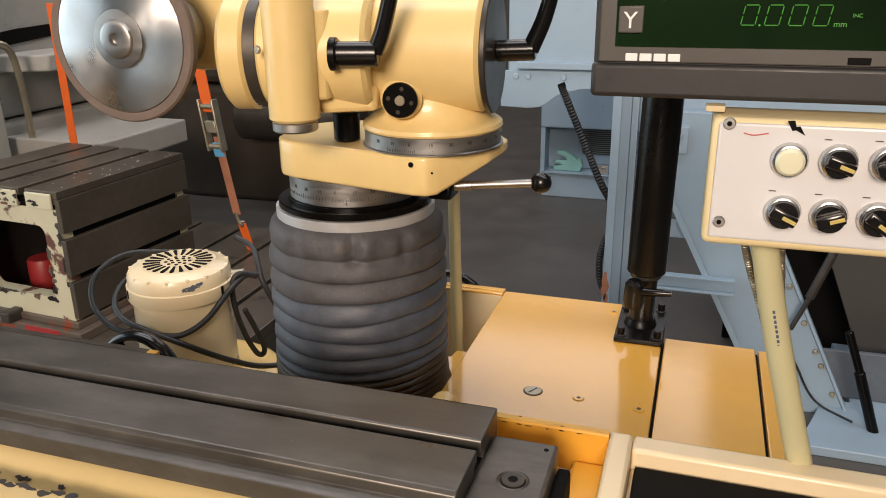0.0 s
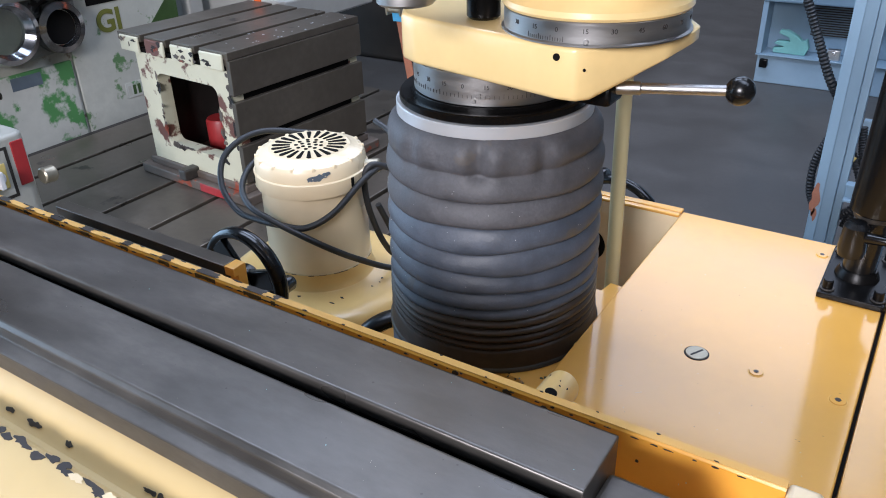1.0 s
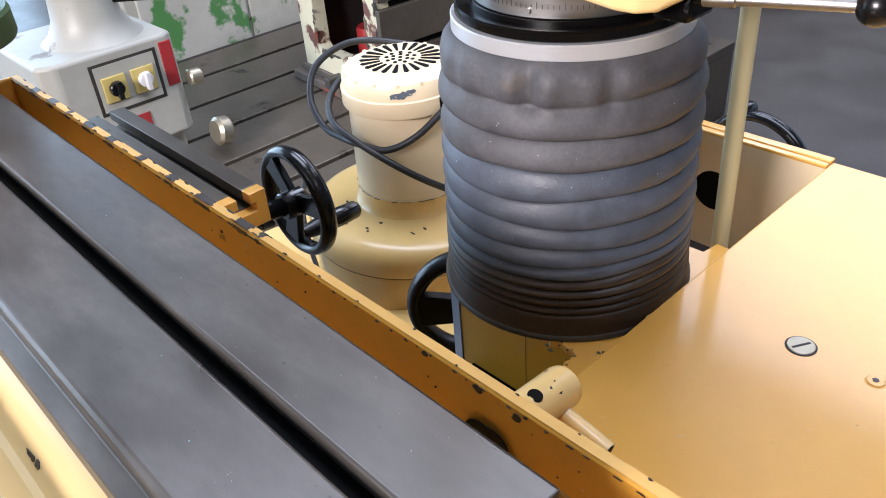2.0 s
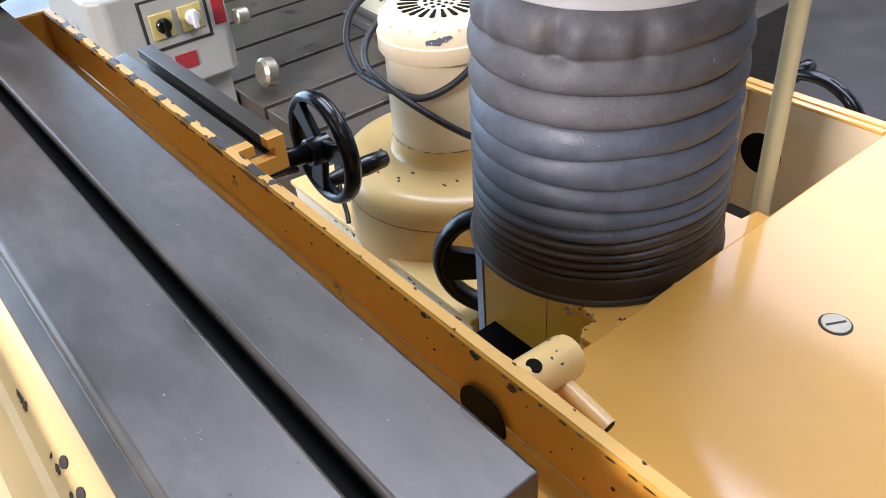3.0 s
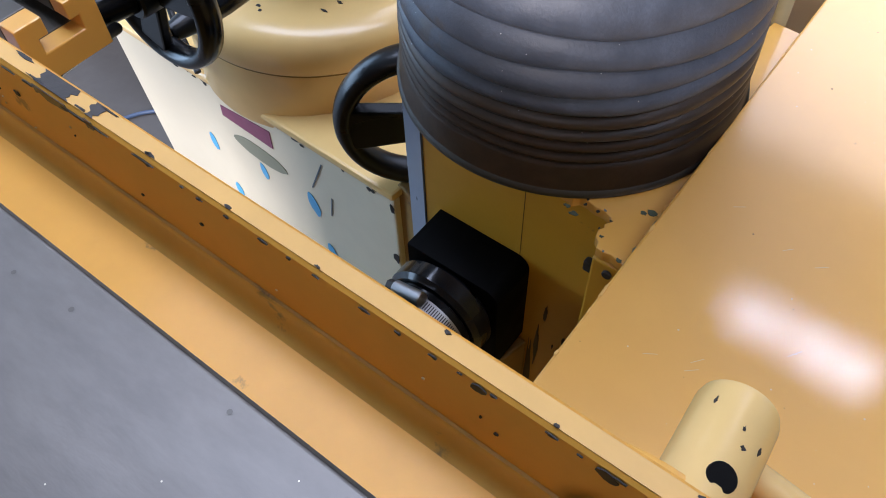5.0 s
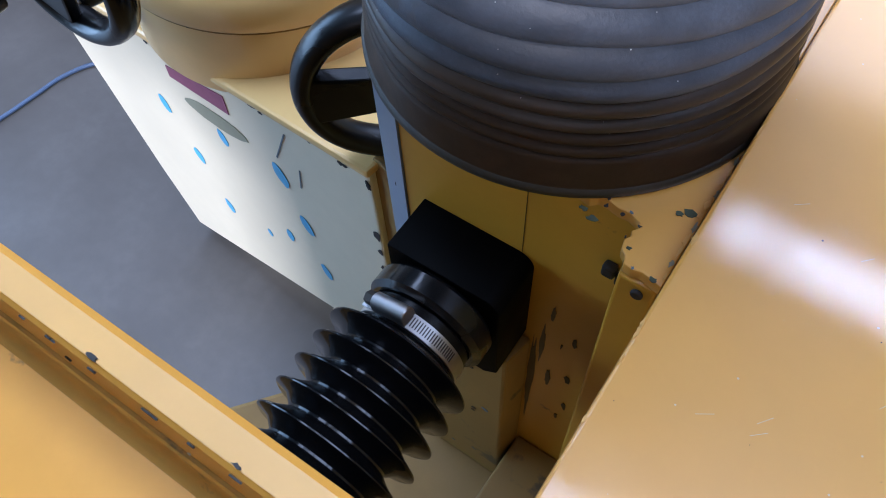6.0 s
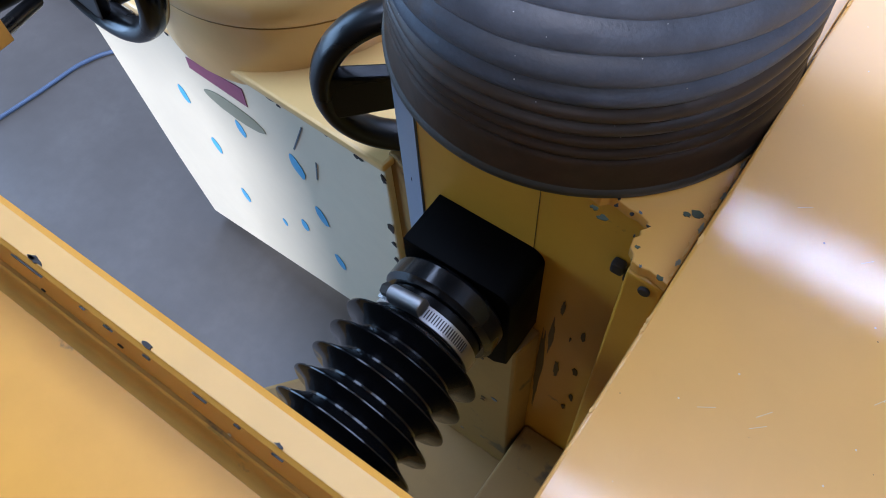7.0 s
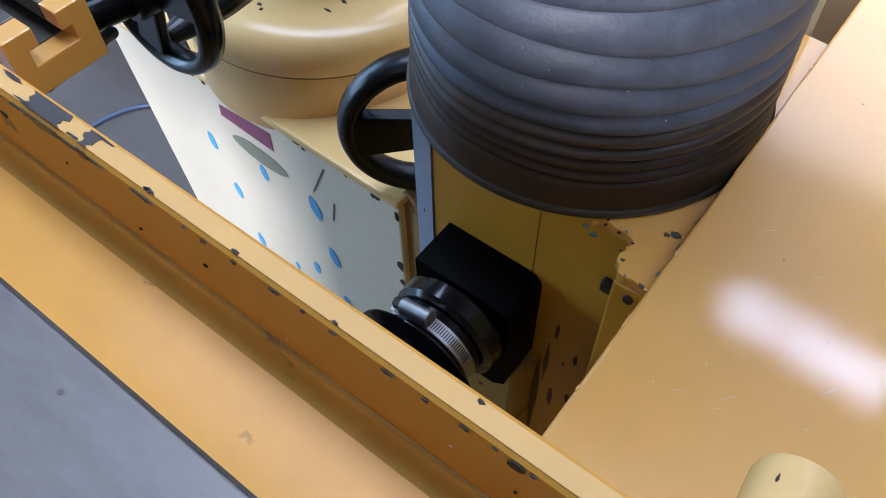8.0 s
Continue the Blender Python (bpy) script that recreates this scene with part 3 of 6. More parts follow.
part("bolt", joined(box(0.087, 0.096, -0.1095, -0.1022, 0.796, 0.807, 0.002), box(0.096, 0.103, -0.108, -0.1022, 0.790, 0.802, 0.002)), CHIP, grinder)
part("bolt", cyl((0.117, -0.138, 0.850), (0.117, -0.1405, 0.850), 0.0035, 12, 0.0005), CHIP, grinder)


def gaiter():
    g = thing("screw_gaiter", (GX, -0.25, GZ - 0.056), "glossy black rubber gaiter over the table feed screw", "gaiter")
    prof, y = [(0.034, 0.0), (0.0385, 0.0), (0.0385, 0.0125)], 0.0125
    for k in range(7):
        prof += [(0.0395, y + 0.0005), (0.0470, y + 0.0050), (0.0545, y + 0.0082), (0.0562, y + 0.0094), (0.0562, y + 0.0104), (0.0545, y + 0.0114), (0.0455, y + 0.0132), (0.0395, y + 0.0182)]
        y += 0.0193
    prof += [(0.037, y + 0.01), (0.03, y + 0.01)]
    axis = along((GX, -0.178, GZ), (GX, -1, GZ))
    part("folds", moved(lathe(prof, 64), axis), GAITER, g)
    clamp = part("hose_clamp", moved(lathe([(0.0388, 0), (0.0408, 0), (0.0408, 0.0115), (0.0388, 0.0115), (0.0388, 0)], 64), axis), STEEL, g, "bright steel worm-drive hose clamp")
    yc, R0 = -0.178 - 0.00575, 0.0409
    for k in range(20):
        a = radians(30 + 2.9 * k)
        p = Vector((GX + R0 * math.cos(a), yc, GZ + R0 * math.sin(a)))
        part("band_slot", moved(box(-0.0004, 0.0004, -0.0036, 0.0036, -0.0003, 0.0003, 0), Matrix.Translation(p) @ Matrix.Rotation(math.pi / 2 - a, 4, "Y")), CHIP, clamp)
    a = radians(104)
    c = Vector((GX + 0.0445 * math.cos(a), yc, GZ + 0.0445 * math.sin(a)))
    d = Vector((-math.sin(a), 0, math.cos(a)))
    m = Matrix.Translation(c) @ Matrix(((math.cos(a), 0, d.x), (0, 1, 0), (math.sin(a), 0, d.z))).to_4x4()
    part("worm_housing", moved(joined(cyl((0, 0, -0.014), (0, 0, 0.014), 0.0062, 20, 0.0008), box(-0.0052, 0.0005, -0.0062, 0.0062, -0.014, 0.014, 0.0008)), m), STEEL, clamp)
    part("worm_screw", moved(cyl((0, 0, 0.014), (0, 0, 0.021), 0.005, 6, 0.0005), m), DARKSTEEL, clamp)
    part("band_tail", moved(box(-0.0056, -0.0046, -0.0055, 0.0055, 0.010, 0.024, 0.0003), m), STEEL, clamp)
    return g


gaiter()


# ---------------------------------------------------------------- column boot and its rings
def boot():
    b = thing("column_boot", (0, 0, 0.867), "grey-brown rubberised fabric bellows boot round the column", "bellows")
    creases = [0.8975, 0.9070, 0.9165, 0.9263, 0.9370, 0.9500, 0.9670, 0.9915, 1.0190, 1.0470, 1.0770, 1.1090]
    radii = [0.1290, 0.1288, 0.1285, 0.1280, 0.1275, 0.1270, 0.1268, 0.1268, 0.1268, 0.1266, 0.1262, 0.1250]
    # a plain skirt with a lip, then folds that hang over their creases and slope in towards the next one
    prof = [(0.110, 0.8675), (0.1315, 0.8675), (0.1325, 0.8684), (0.1325, 0.8722), (0.1308, 0.8740), (0.1300, 0.8760), (0.1296, 0.8930), (0.1272, 0.8965)]
    for k in range(11):
        z0, z1, r0, r1 = creases[k], creases[k + 1], radii[k], radii[k + 1]
        h, deep = z1 - z0, 0.0030 + 0.15 * (z1 - z0)
        n, deep = (10, 0.0090) if h < 0.014 else (14, deep + 0.001)
        prof.append((r0 - deep, z0))
        for i in range(n):
            s = (i + 0.5) / n
            bulge = math.sqrt(max(0.0, 1 - (1 - s / 0.30) ** 2)) if s < 0.30 else 1 - 0.88 * ((s - 0.30) / 0.70) ** 2.0
            droop = 0.10 * h * math.sin(math.pi * s / 0.30) if s < 0.30 and h < 0.02 else 0.0
            prof.append((r0 + (r1 - r0) * s - deep * (1 - bulge), z0 + h * s - droop))
    for r, z in ((0.1185, 1.1096), (0.1215, 1.1125), (0.1215, 1.118), (0.1215, 1.126), (0.119, 1.134), (0.1135, 1.1405), (0.1085, 1.144)):
        prof.append((r, z))

    def wob(a, z):
        w = 0.0021 * noise.noise(Vector((2 * math.cos(a), 2 * math.sin(a), z * 14)))
        dent = sum(q * (math.exp(-((a - c) / 0.055) ** 2) - 0.45 * math.exp(-((abs(a - c) - 0.15) / 0.08) ** 2)) for c, q in ((5.08, 1.0), (5.66, 0.6), (4.40, 0.35)))
        return w * (1 if z > 0.89 else 0.2) - 0.0085 * dent * math.exp(-((z - 1.121) / 0.018) ** 2)

    bm = lathe(prof, 128, wob)
    # The low tiers carry painted shade, darker towards the bottom.
    for lo, hi, nm, mt, lab in ((1.0470, 9, "upper_folds", DUSTY, "dusty brown-grey upper folds"), (0.9370, 1.0470, "folds", RUBBER, ""), (0.9165, 0.9370, "soaked_folds", MIDGRIMESHADE, "folds browned for oil and shade"), (0, 0.8738, "boot_lip", LIPRUBBER, "grey worn lip"), (0.8738, 0.9165, "lower_folds", GRIMESHADE, "lower folds darkened for oil and shade")):
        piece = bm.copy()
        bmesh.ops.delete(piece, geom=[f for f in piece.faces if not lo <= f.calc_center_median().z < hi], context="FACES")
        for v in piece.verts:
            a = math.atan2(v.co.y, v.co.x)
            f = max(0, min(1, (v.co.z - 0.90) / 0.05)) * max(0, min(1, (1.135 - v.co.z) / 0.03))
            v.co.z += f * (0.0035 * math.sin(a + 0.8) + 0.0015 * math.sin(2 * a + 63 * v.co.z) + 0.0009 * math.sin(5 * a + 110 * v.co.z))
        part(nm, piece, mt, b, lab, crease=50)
    bm.free()
    rl = random.Random(31)
    lint = bmesh.new()
    for k in range(70):
        a, z, q = rl.uniform(3.3, 6.2), rl.uniform(0.895, 1.10), rl.uniform(0.00018, 0.0004)
        bmesh.ops.create_icosphere(lint, subdivisions=1, radius=q, matrix=Matrix.Translation((0.1262 * math.cos(a), 0.1262 * math.sin(a), z)))
    tagged(part("lint_specks", lint, WHITE, b), "tiny pale lint specks", kind="stuff")
    part("clamp_ring", lathe([(0.100, 1.1425), (0.1095, 1.1425), (0.1105, 1.1435), (0.1105, 1.1555), (0.1095, 1.1565), (0.100, 1.1565)], 96), RING, b, "pale grey clamp ring")
    return b


boot()


# ---------------------------------------------------------------- handwheels
SATIN = mat("satin_black_plastic", (0.004, 0.004, 0.0043), 0.30, var=0.3, bump=0.03, spec=0.35)


def handwheel(m, label, r=0.060, tube_r=0.0078, handle=0.075, at_angle=-60, spokes=3, wide=1.25, broad=1.0, coat=None):
    coat = coat or BLACK
    h = thing("handwheel", (0, 0, 0), label, "handwheel", "black handwheels of the grinder")
    rim = bmesh.new()
    N, K = 72, 16
    rows = []
    for i in range(N):
        a = 2 * math.pi * i / N
        rows.append([rim.verts.new(((r + tube_r * math.cos(2 * math.pi * k / K)) * math.cos(a), (r + tube_r * math.cos(2 * math.pi * k / K)) * math.sin(a), tube_r * wide * math.sin(2 * math.pi * k / K))) for k in range(K)])
    for i in range(N):
        for k in range(K):
            rim.faces.new((rows[i][k], rows[(i + 1) % N][k], rows[(i + 1) % N][(k + 1) % K], rows[i][(k + 1) % K]))
    bmesh.ops.recalc_face_normals(rim, faces=rim.faces)
    for f in rim.faces:
        f.smooth = True
    part("rim", rim, coat, h)
    part("hub", lathe([(0, -0.022), (0.015, -0.022), (0.0165, -0.020), (0.0165, 0.006), (0.013, 0.010), (0, 0.010)], 36), coat, h)
    for s in range(spokes):
        a = radians(at_angle) + 2 * math.pi * s / spokes
        out = [(0.010, -0.011 * broad), (r - 0.004, -0.0145 * broad), (r - 0.004, 0.0145 * broad), (0.010, 0.011 * broad)]
        part("spoke", moved(prism(out, -0.0085 * broad, 0.001 * broad, 0.0022), Matrix.Rotation(a, 4, "Z")), coat, h)
    if handle:
        a = radians(at_angle)
        x, y = (r - 0.003) * math.cos(a), (r - 0.003) * math.sin(a)
        grip = part("handle", moved(lathe([(0, 0.008), (0.0075, 0.008), (0.0085, 0.012), (0.0115, 0.03), (0.0125, handle * 0.7), (0.0115, handle - 0.004), (0.009, handle), (0, handle)], 32), Matrix.Translation((x, y, 0))), BLACK, h)
        part("handle_stud", cyl((x, y, 0.0), (x, y, 0.0085), 0.006, 20), STEEL, grip)
    h.matrix_basis = m
    return h


# wheel of the small slide, wheel low on the column, wheel behind the machine
handwheel(along((-0.2737, -0.1588, 0.9184), (-0.2705, -0.0350, 0.9160)), "gloss black handwheel with a turned crank handle on the slide", r=0.0615, tube_r=0.0074, wide=1.45, at_angle=-74, handle=0.092)
handwheel(along((-0.1425, -0.0115, 0.7425), (-0.2095, 0.0630, 0.7425)), "black handwheel on the side of the column", r=0.0742, tube_r=0.0108, handle=0, at_angle=0, wide=1.5, coat=SATIN, broad=1.7)
handwheel(along((-0.0104, 0.4726, 0.7895), (0.005, 0.60, 0.805)), "black handwheel behind the grinder body", r=0.082, handle=0.07, at_angle=38)
part("wheel_shaft", cyl((-0.1425, -0.0115, 0.7425), (-0.0740, -0.0880, 0.7425), 0.011), BLACKPAINT, grinder)
part("wheel_shaft", cyl((-0.015, 0.470, 0.795), (-0.018, 0.375, 0.79), 0.011), DARKSTEEL, grinder)


# ---------------------------------------------------------------- small slide behind the trough
slide = thing("cross_slide", (-0.33, -0.253, 0.90), "dark steel T-slot slide with a yellow end on the trough's back", "slide")
prof = [(-0.276, 0.9935), (-0.2595, 0.9935), (-0.2595, 0.983), (-0.2655, 0.983), (-0.2655, 0.974), (-0.2405, 0.974), (-0.2405, 0.983), (-0.2465, 0.983), (-0.2465, 0.9935), (-0.229, 0.9935), (-0.229, 0.958), (-0.276, 0.958)]


def extrude_x(profile, x0, x1, bev=0.0):
    bm = prism(profile, x0, x1, 0)
    m = Matrix(((0, 0, 1, 0), (1, 0, 0, 0), (0, 1, 0, 0), (0, 0, 0, 1)))
    bm.transform(m)
    bmesh.ops.recalc_face_normals(bm, faces=bm.faces)
    return rounded(bm, [e for e in bm.edges if e.calc_face_angle(0) > 0.5], bev)


part("slide_bar", extrude_x(prof, -0.48, -0.190, 0.0006), IRON, slide)
part("end_plate", extrude_x(prof, -0.1895, -0.176, 0.0008), PAINT, slide, "yellow painted end plate")
part("slide_bed", box(-0.46, -0.195, -0.270, -0.235, 0.9525, 0.9575, 0.001), STEEL, slide)
part("slide_arm", box(-0.42, -0.30, -0.338, -0.240, 0.940, 0.952, 0.002), DARKSTEEL, slide)
slide.location += Vector((0.023, -0.031, 0.031))
part("lead_screw", cyl((-0.176, -0.290, 0.976), (-0.262, -0.205, 0.914), 0.0045, 20, 0.0005), BLACKPAINT, slide)
part("wheel_shaft", cyl((-0.2740, -0.172, 0.9184), (-0.2780, -0.245, 0.9280), 0.0115), BLACKPAINT, slide)


# ---------------------------------------------------------------- trough and table
trough = thing("coolant_trough", (-0.1, -0.45, 0.95), "beige painted trough round the table with a chipped rim", "trough")
back = [(-0.3435, 1.0562), (-0.3362, 1.0562), (-0.3343, 1.0543), (-0.3343, 0.985), (-0.42, 0.985), (-0.42, 0.990), (-0.385, 0.9942), (-0.362, 0.9955), (-0.3460, 0.9960), (-0.3453, 1.012), (-0.3447, 1.0512), (-0.3446, 1.0545)]
part("back_wall", extrude_x(back, -0.585, 0.3945, 0.0), TROUGHPAINT, trough)
part("rim", box(-0.585, 0.3945, -0.3434, -0.3363, 1.0563, 1.0569, 0), RIMPAINT, trough, "rubbed pale rim")
band = [(-0.3452, 0.9955), (-0.3532, 0.9955), (-0.3512, 0.9964), (-0.3497, 0.9976), (-0.3487, 0.9992), (-0.3481, 1.0012), (-0.3474, 1.0055), (-0.3472, 1.0090), (-0.3470, 1.0120), (-0.3464, 1.0132), (-0.3452, 1.0138)]
part("corner_fillet", extrude_x(band, -0.584, 0.3625, 0.0), OILPAINT, trough, "oil-browned fillet along the trough's corner")
part("left_end", box(-0.592, -0.585, -0.60, -0.338, 0.985, 1.056, 0.003), PAINT, trough)
part("end_shelf", box(0.363, 0.3945, -0.62, -0.3460, 1.000, 1.026, 0.004, 3), TROUGHPAINT, trough, "raised shelf at the trough's end")
part("right_end", box(0.3948, 0.4160, -0.62, -0.3345, 0.985, 1.0562, 0.004, 3), CREAM, trough, "pale wall between the trough and the matted well")
well = part("well_back", box(0.4163, 0.700, -0.3600, -0.3345, 0.985, 1.0560, 0.004, 3), CREAM, trough, "pale rim of the matted well")
part("well_side", box(0.6750, 0.700, -0.62, -0.3603, 0.985, 1.0560, 0.004, 3), CREAM, trough)
part("well_floor", box(0.4163, 0.6747, -0.62, -0.3603, 0.985, 1.036, 0.002), CREAM, trough)
part("well_mat", box(0.4200, 0.6710, -0.62, -0.3640, 1.0363, 1.0420, 0.002), SLOT, trough, "black rubber mat")
part("trough_floor", box(-0.585, 0.385, -0.60, -0.415, 0.980, 0.992, 0), PAINT, trough)
front = [(-0.528, 1.072), (-0.5335, 1.0705), (-0.541, 1.0645), (-0.548, 1.0560), (-0.5525, 1.0490), (-0.556, 1.0465), (-0.5605, 1.0465), (-0.5635, 1.050), (-0.5690, 1.062), (-0.5725, 1.0655), (-0.578, 1.0662), (-0.592, 1.062), (-0.660, 1.018), (-0.660, 0.985), (-0.528, 0.985)]
part("front_guard", extrude_x(front, -0.585, 0.300, 0.0), GUARD, trough, "cream front guard with a badly chipped rim")
part("rim_hole", moved(prism([(0.0135 * math.cos(a) + (0.006 if math.cos(a) > 0 else -0.006), 0.0165 * math.sin(a)) for a in [2 * math.pi * k / 24 for k in range(24)]], 0, 0.0012, 0), Matrix.Translation((0.206, -0.3476, 1.0115)) @ Matrix.Rotation(radians(89), 4, "X")), SLOT, trough, "oblong black hole in the trough wall")
for k, x in enumerate((0.118, 0.143)):
    part("guard_hole", moved(prism([(0.0046 * math.cos(a), 0.0030 * math.sin(a)) for a in [2 * math.pi * q / 20 for q in range(20)]], 0, 0.0006, 0), Matrix.Translation((x, -0.5470, 1.0576)) @ Matrix.Rotation(radians(49), 4, "X") @ Matrix.Rotation(radians(12), 4, "Z")), CHIP, trough)
part("floor_front", box(-0.585, 0.66, -0.78, -0.665, 0.90, 0.985, 0.006), PAINT, trough)
part("front_slot", box(-0.585, 0.30, -0.672, -0.660, 0.985, 0.995, 0.002), SLOT, trough)

rc = random.Random(11)
TOP = lambda x, y=-0.3400: Matrix.Translation((x, y, 1.0570))
INNER = lambda x, z: Matrix.Translation((x, -0.3446 - (1.0505 - z) * 0.017 - 0.0002, z + 0.0042)) @ Matrix.Rotation(radians(89), 4, "X")


def rim_gap(x0, x1, seed):
    """Bare metal across the whole rim between two broken edges of paint, and a little way down the inner side."""
    rg = random.Random(seed)
    ys = [-0.0036 + 0.0012 * k for k in range(7)]
    left = [(x0 + rg.uniform(-0.0022, 0.0022), y) for y in ys]
    right = [(x1 + rg.uniform(-0.0022, 0.0022), y) for y in reversed(ys)]
    part("bare_gap", moved(prism(left + right, 0, 0.00025, 0), TOP(0)), BARE, trough)
    low = [(x0 + (x1 - x0) * k / 6, -0.0016 - rg.uniform(0, 0.0022)) for k in range(7)]
    part("bare_gap", moved(prism(low + [(x1, 0.0016), (x0, 0.0016)], 0, 0.0004, 0), INNER(0, 1.0502)), BARE, trough)


for k, (x0, x1) in enumerate(((-0.520, -0.505), (-0.470, -0.452), (-0.418, -0.410), (-0.372, -0.352), (-0.316, -0.300), (-0.249, -0.238), (-0.191, -0.176), (-0.139, -0.112), (-0.075, -0.053), (-0.041, -0.036))):
    rim_gap(x0, x1, k + 3)
for k in range(26):
    x = -0.56 + 0.022 * k + rc.uniform(-0.006, 0.006)
    part("paint_chip", moved(patch(0, 0, rc.uniform(0.003, 0.009), rc.uniform(0.0004, 0.0010), k + 50, 13, 0.4), INNER(x, 1.0496)), CHIP, trough)
    part("paint_chip", moved(patch(0, 0, rc.uniform(0.002, 0.006), rc.uniform(0.0004, 0.0009), k + 20, 13, 0.4), TOP(x + 0.004, -0.3427 if k % 3 else -0.3370)), CHIP, trough)
for k in range(26):
    x = 0.0 + 0.0146 * k + rc.uniform(-0.004, 0.004)
    part("paint_chip", moved(patch(0, 0, rc.uniform(0.0008, 0.0030), rc.uniform(0.0003, 0.0009), k, 11, 0.45), INNER(x, 1.0496 - rc.uniform(0, 0.0010))), CHIP, trough)
    if k % 3 == 0:
        part("paint_chip", moved(patch(0, 0, rc.uniform(0.0006, 0.0018), rc.uniform(0.0003, 0.0008), k + 400, 9, 0.45), TOP(x, -0.3400 + rc.choice((-0.0030, 0.0028)))), CHIP, trough)
for x, z, s in ((0.228, 1.0445, 0.0038), (0.152, 1.0475, 0.0028), (0.198, 1.047, 0.0035), (-0.098, 1.034, 0.0022), (0.16, 1.025, 0.0010), (0.02, 1.03, 0.0012), (0.30, 1.03, 0.0014), (-0.02, 1.02, 0.001)):
    part("paint_chip", moved(patch(0, 0, s, s * 0.7, int(abs(x) * 999), 10, 0.4), INNER(x, z)), CHIP, trough)
for k in range(64):
    x = -0.585 + 0.0105 * k + rc.uniform(-0.004, 0.004)
    part("paint_chip", moved(patch(0, 0, rc.uniform(0.004, 0.0085), rc.uniform(0.0014, 0.0034), k + 200, 13, 0.45), Matrix.Translation((x, -0.5745 + rc.uniform(-0.0020, 0.0020), 1.0660)) @ Matrix.Rotation(radians(5), 4, "X")), CHIP if rc.random() < 0.68 else CHIPLIGHT, trough)
for k in range(26):
    x = rc.uniform(-0.58, 0.25)
    part("paint_chip", moved(patch(0, 0, rc.uniform(0.001, 0.006), rc.uniform(0.001, 0.003), k + 300, 11, 0.45), Matrix.Translation((x, -0.5508, 1.0520)) @ Matrix.Rotation(radians(56), 4, "X")), CHIP, trough)

for k in range(22):
    part("wall_speck", moved(patch(0, 0, rc.uniform(0.0003, 0.0009), rc.uniform(0.0003, 0.0007), k + 700, 7, 0.4), INNER(rc.uniform(-0.35, 0.34), rc.uniform(1.012, 1.046))), CHIP if k % 2 else CHIPLIGHT, trough)

table = thing("machine_table", (-0.2, -0.45, 1.0), "dark ground steel grinder table with one T-slot", "table")
tprof = [(-0.391, 1.0995), (-0.3915, 1.100), (-0.4425, 1.100), (-0.4440, 1.0985), (-0.4440, 1.088), (-0.4365, 1.088), (-0.4365, 1.079), (-0.4635, 1.079), (-0.4635, 1.088), (-0.4560, 1.088), (-0.4560, 1.0985), (-0.4575, 1.100),
         (-0.5115, 1.100), (-0.5150, 1.0965), (-0.5150, 1.087), (-0.5265, 1.0845), (-0.5265, 1.062), (-0.5170, 1.052), (-0.5170, 1.020), (-0.404, 1.020), (-0.404, 1.045), (-0.391, 1.055)]
part("table_top", extrude_x(tprof, -0.70, 0.305, 0.0011), TABLE, table)
# Thin black sheet stands for the shade on the slot's floor.
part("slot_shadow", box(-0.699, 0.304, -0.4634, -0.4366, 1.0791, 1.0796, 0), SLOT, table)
part("end_block", box(0.3055, 0.362, -0.517, -0.404, 1.035, 1.082, 0.003), TABLE, table)
part("end_bolt", cyl((0.336, -0.463, 1.0818), (0.336, -0.463, 1.0835), 0.0095, 28), DARKSTEEL, table)
part("end_bolt_socket", cyl((0.336, -0.463, 1.0834), (0.336, -0.463, 1.0838), 0.0042, 6, 0.0001), SLOT, table)
part("end_stop", box(0.3625, 0.374, -0.517, -0.412, 1.02, 1.066, 0.003), SLOT, table)
part("lower_slide", box(-0.68, 0.30, -0.515, -0.412, 0.9925, 1.0195, 0), DARKSTEEL, table)

part("end_hole", cyl((0.353, -0.4145, 1.0815), (0.353, -0.4145, 1.0824), 0.0022, 14, 0.0002), SLOT, table)
part("bolt_rim", moved(lathe([(0.0100, 0.0), (0.0114, 0.0006), (0.0130, 0.0), (0.0100, 0.0)], 32), Matrix.Translation((0.336, -0.463, 1.0821))), DARKSTEEL, table)
rd = random.Random(77)
for nm, mt, n, lo, hi in (("dust_speck", ZINC, 60, 0.00015, 0.0003), ("oil_spot", DARKSTEEL, 46, 0.0003, 0.0009), ("swarf_speck", TEAL, 10, 0.0003, 0.0005)):
    bm = bmesh.new()
    for k in range(n):
        y = rd.choice((rd.uniform(-0.441, -0.394), rd.uniform(-0.508, -0.459)))
        bmesh.ops.create_circle(bm, cap_ends=True, segments=7, radius=rd.uniform(lo, hi), matrix=Matrix.Translation((rd.uniform(-0.55, 0.30), y, 1.10025)))
    tagged(part(nm, bm, mt, table), kind="stuff")

SEAT = Vector((0.002, 0.0088, -0.001))
trough.location += SEAT

# clamp boss behind the trough
boss = thing("clamp_boss", (0.225, -0.30, 1.0), "beige cast clamp boss with a dark hole on the trough's back", "boss")
ax0, ax1 = Vector((0.2212, -0.3365, 1.0345)), Vector((0.219, -0.287, 1.0275))
part("boss_body", moved(lathe([(0, 0), (0.0152, 0), (0.0144, 0.004), (0.0140, 0.012), (0.0140, 0.046), (0.0132, 0.0492), (0.0115, 0.0500), (0, 0.0500)], 40), along(ax0, ax1)), BASEPAINT, boss)
part("boss_arm", tube([(0.224, -0.304, 1.024), (0.240, -0.3025, 1.0185), (0.2635, -0.302, 1.0125)], 0.0061, 20), BASEPAINT, boss)
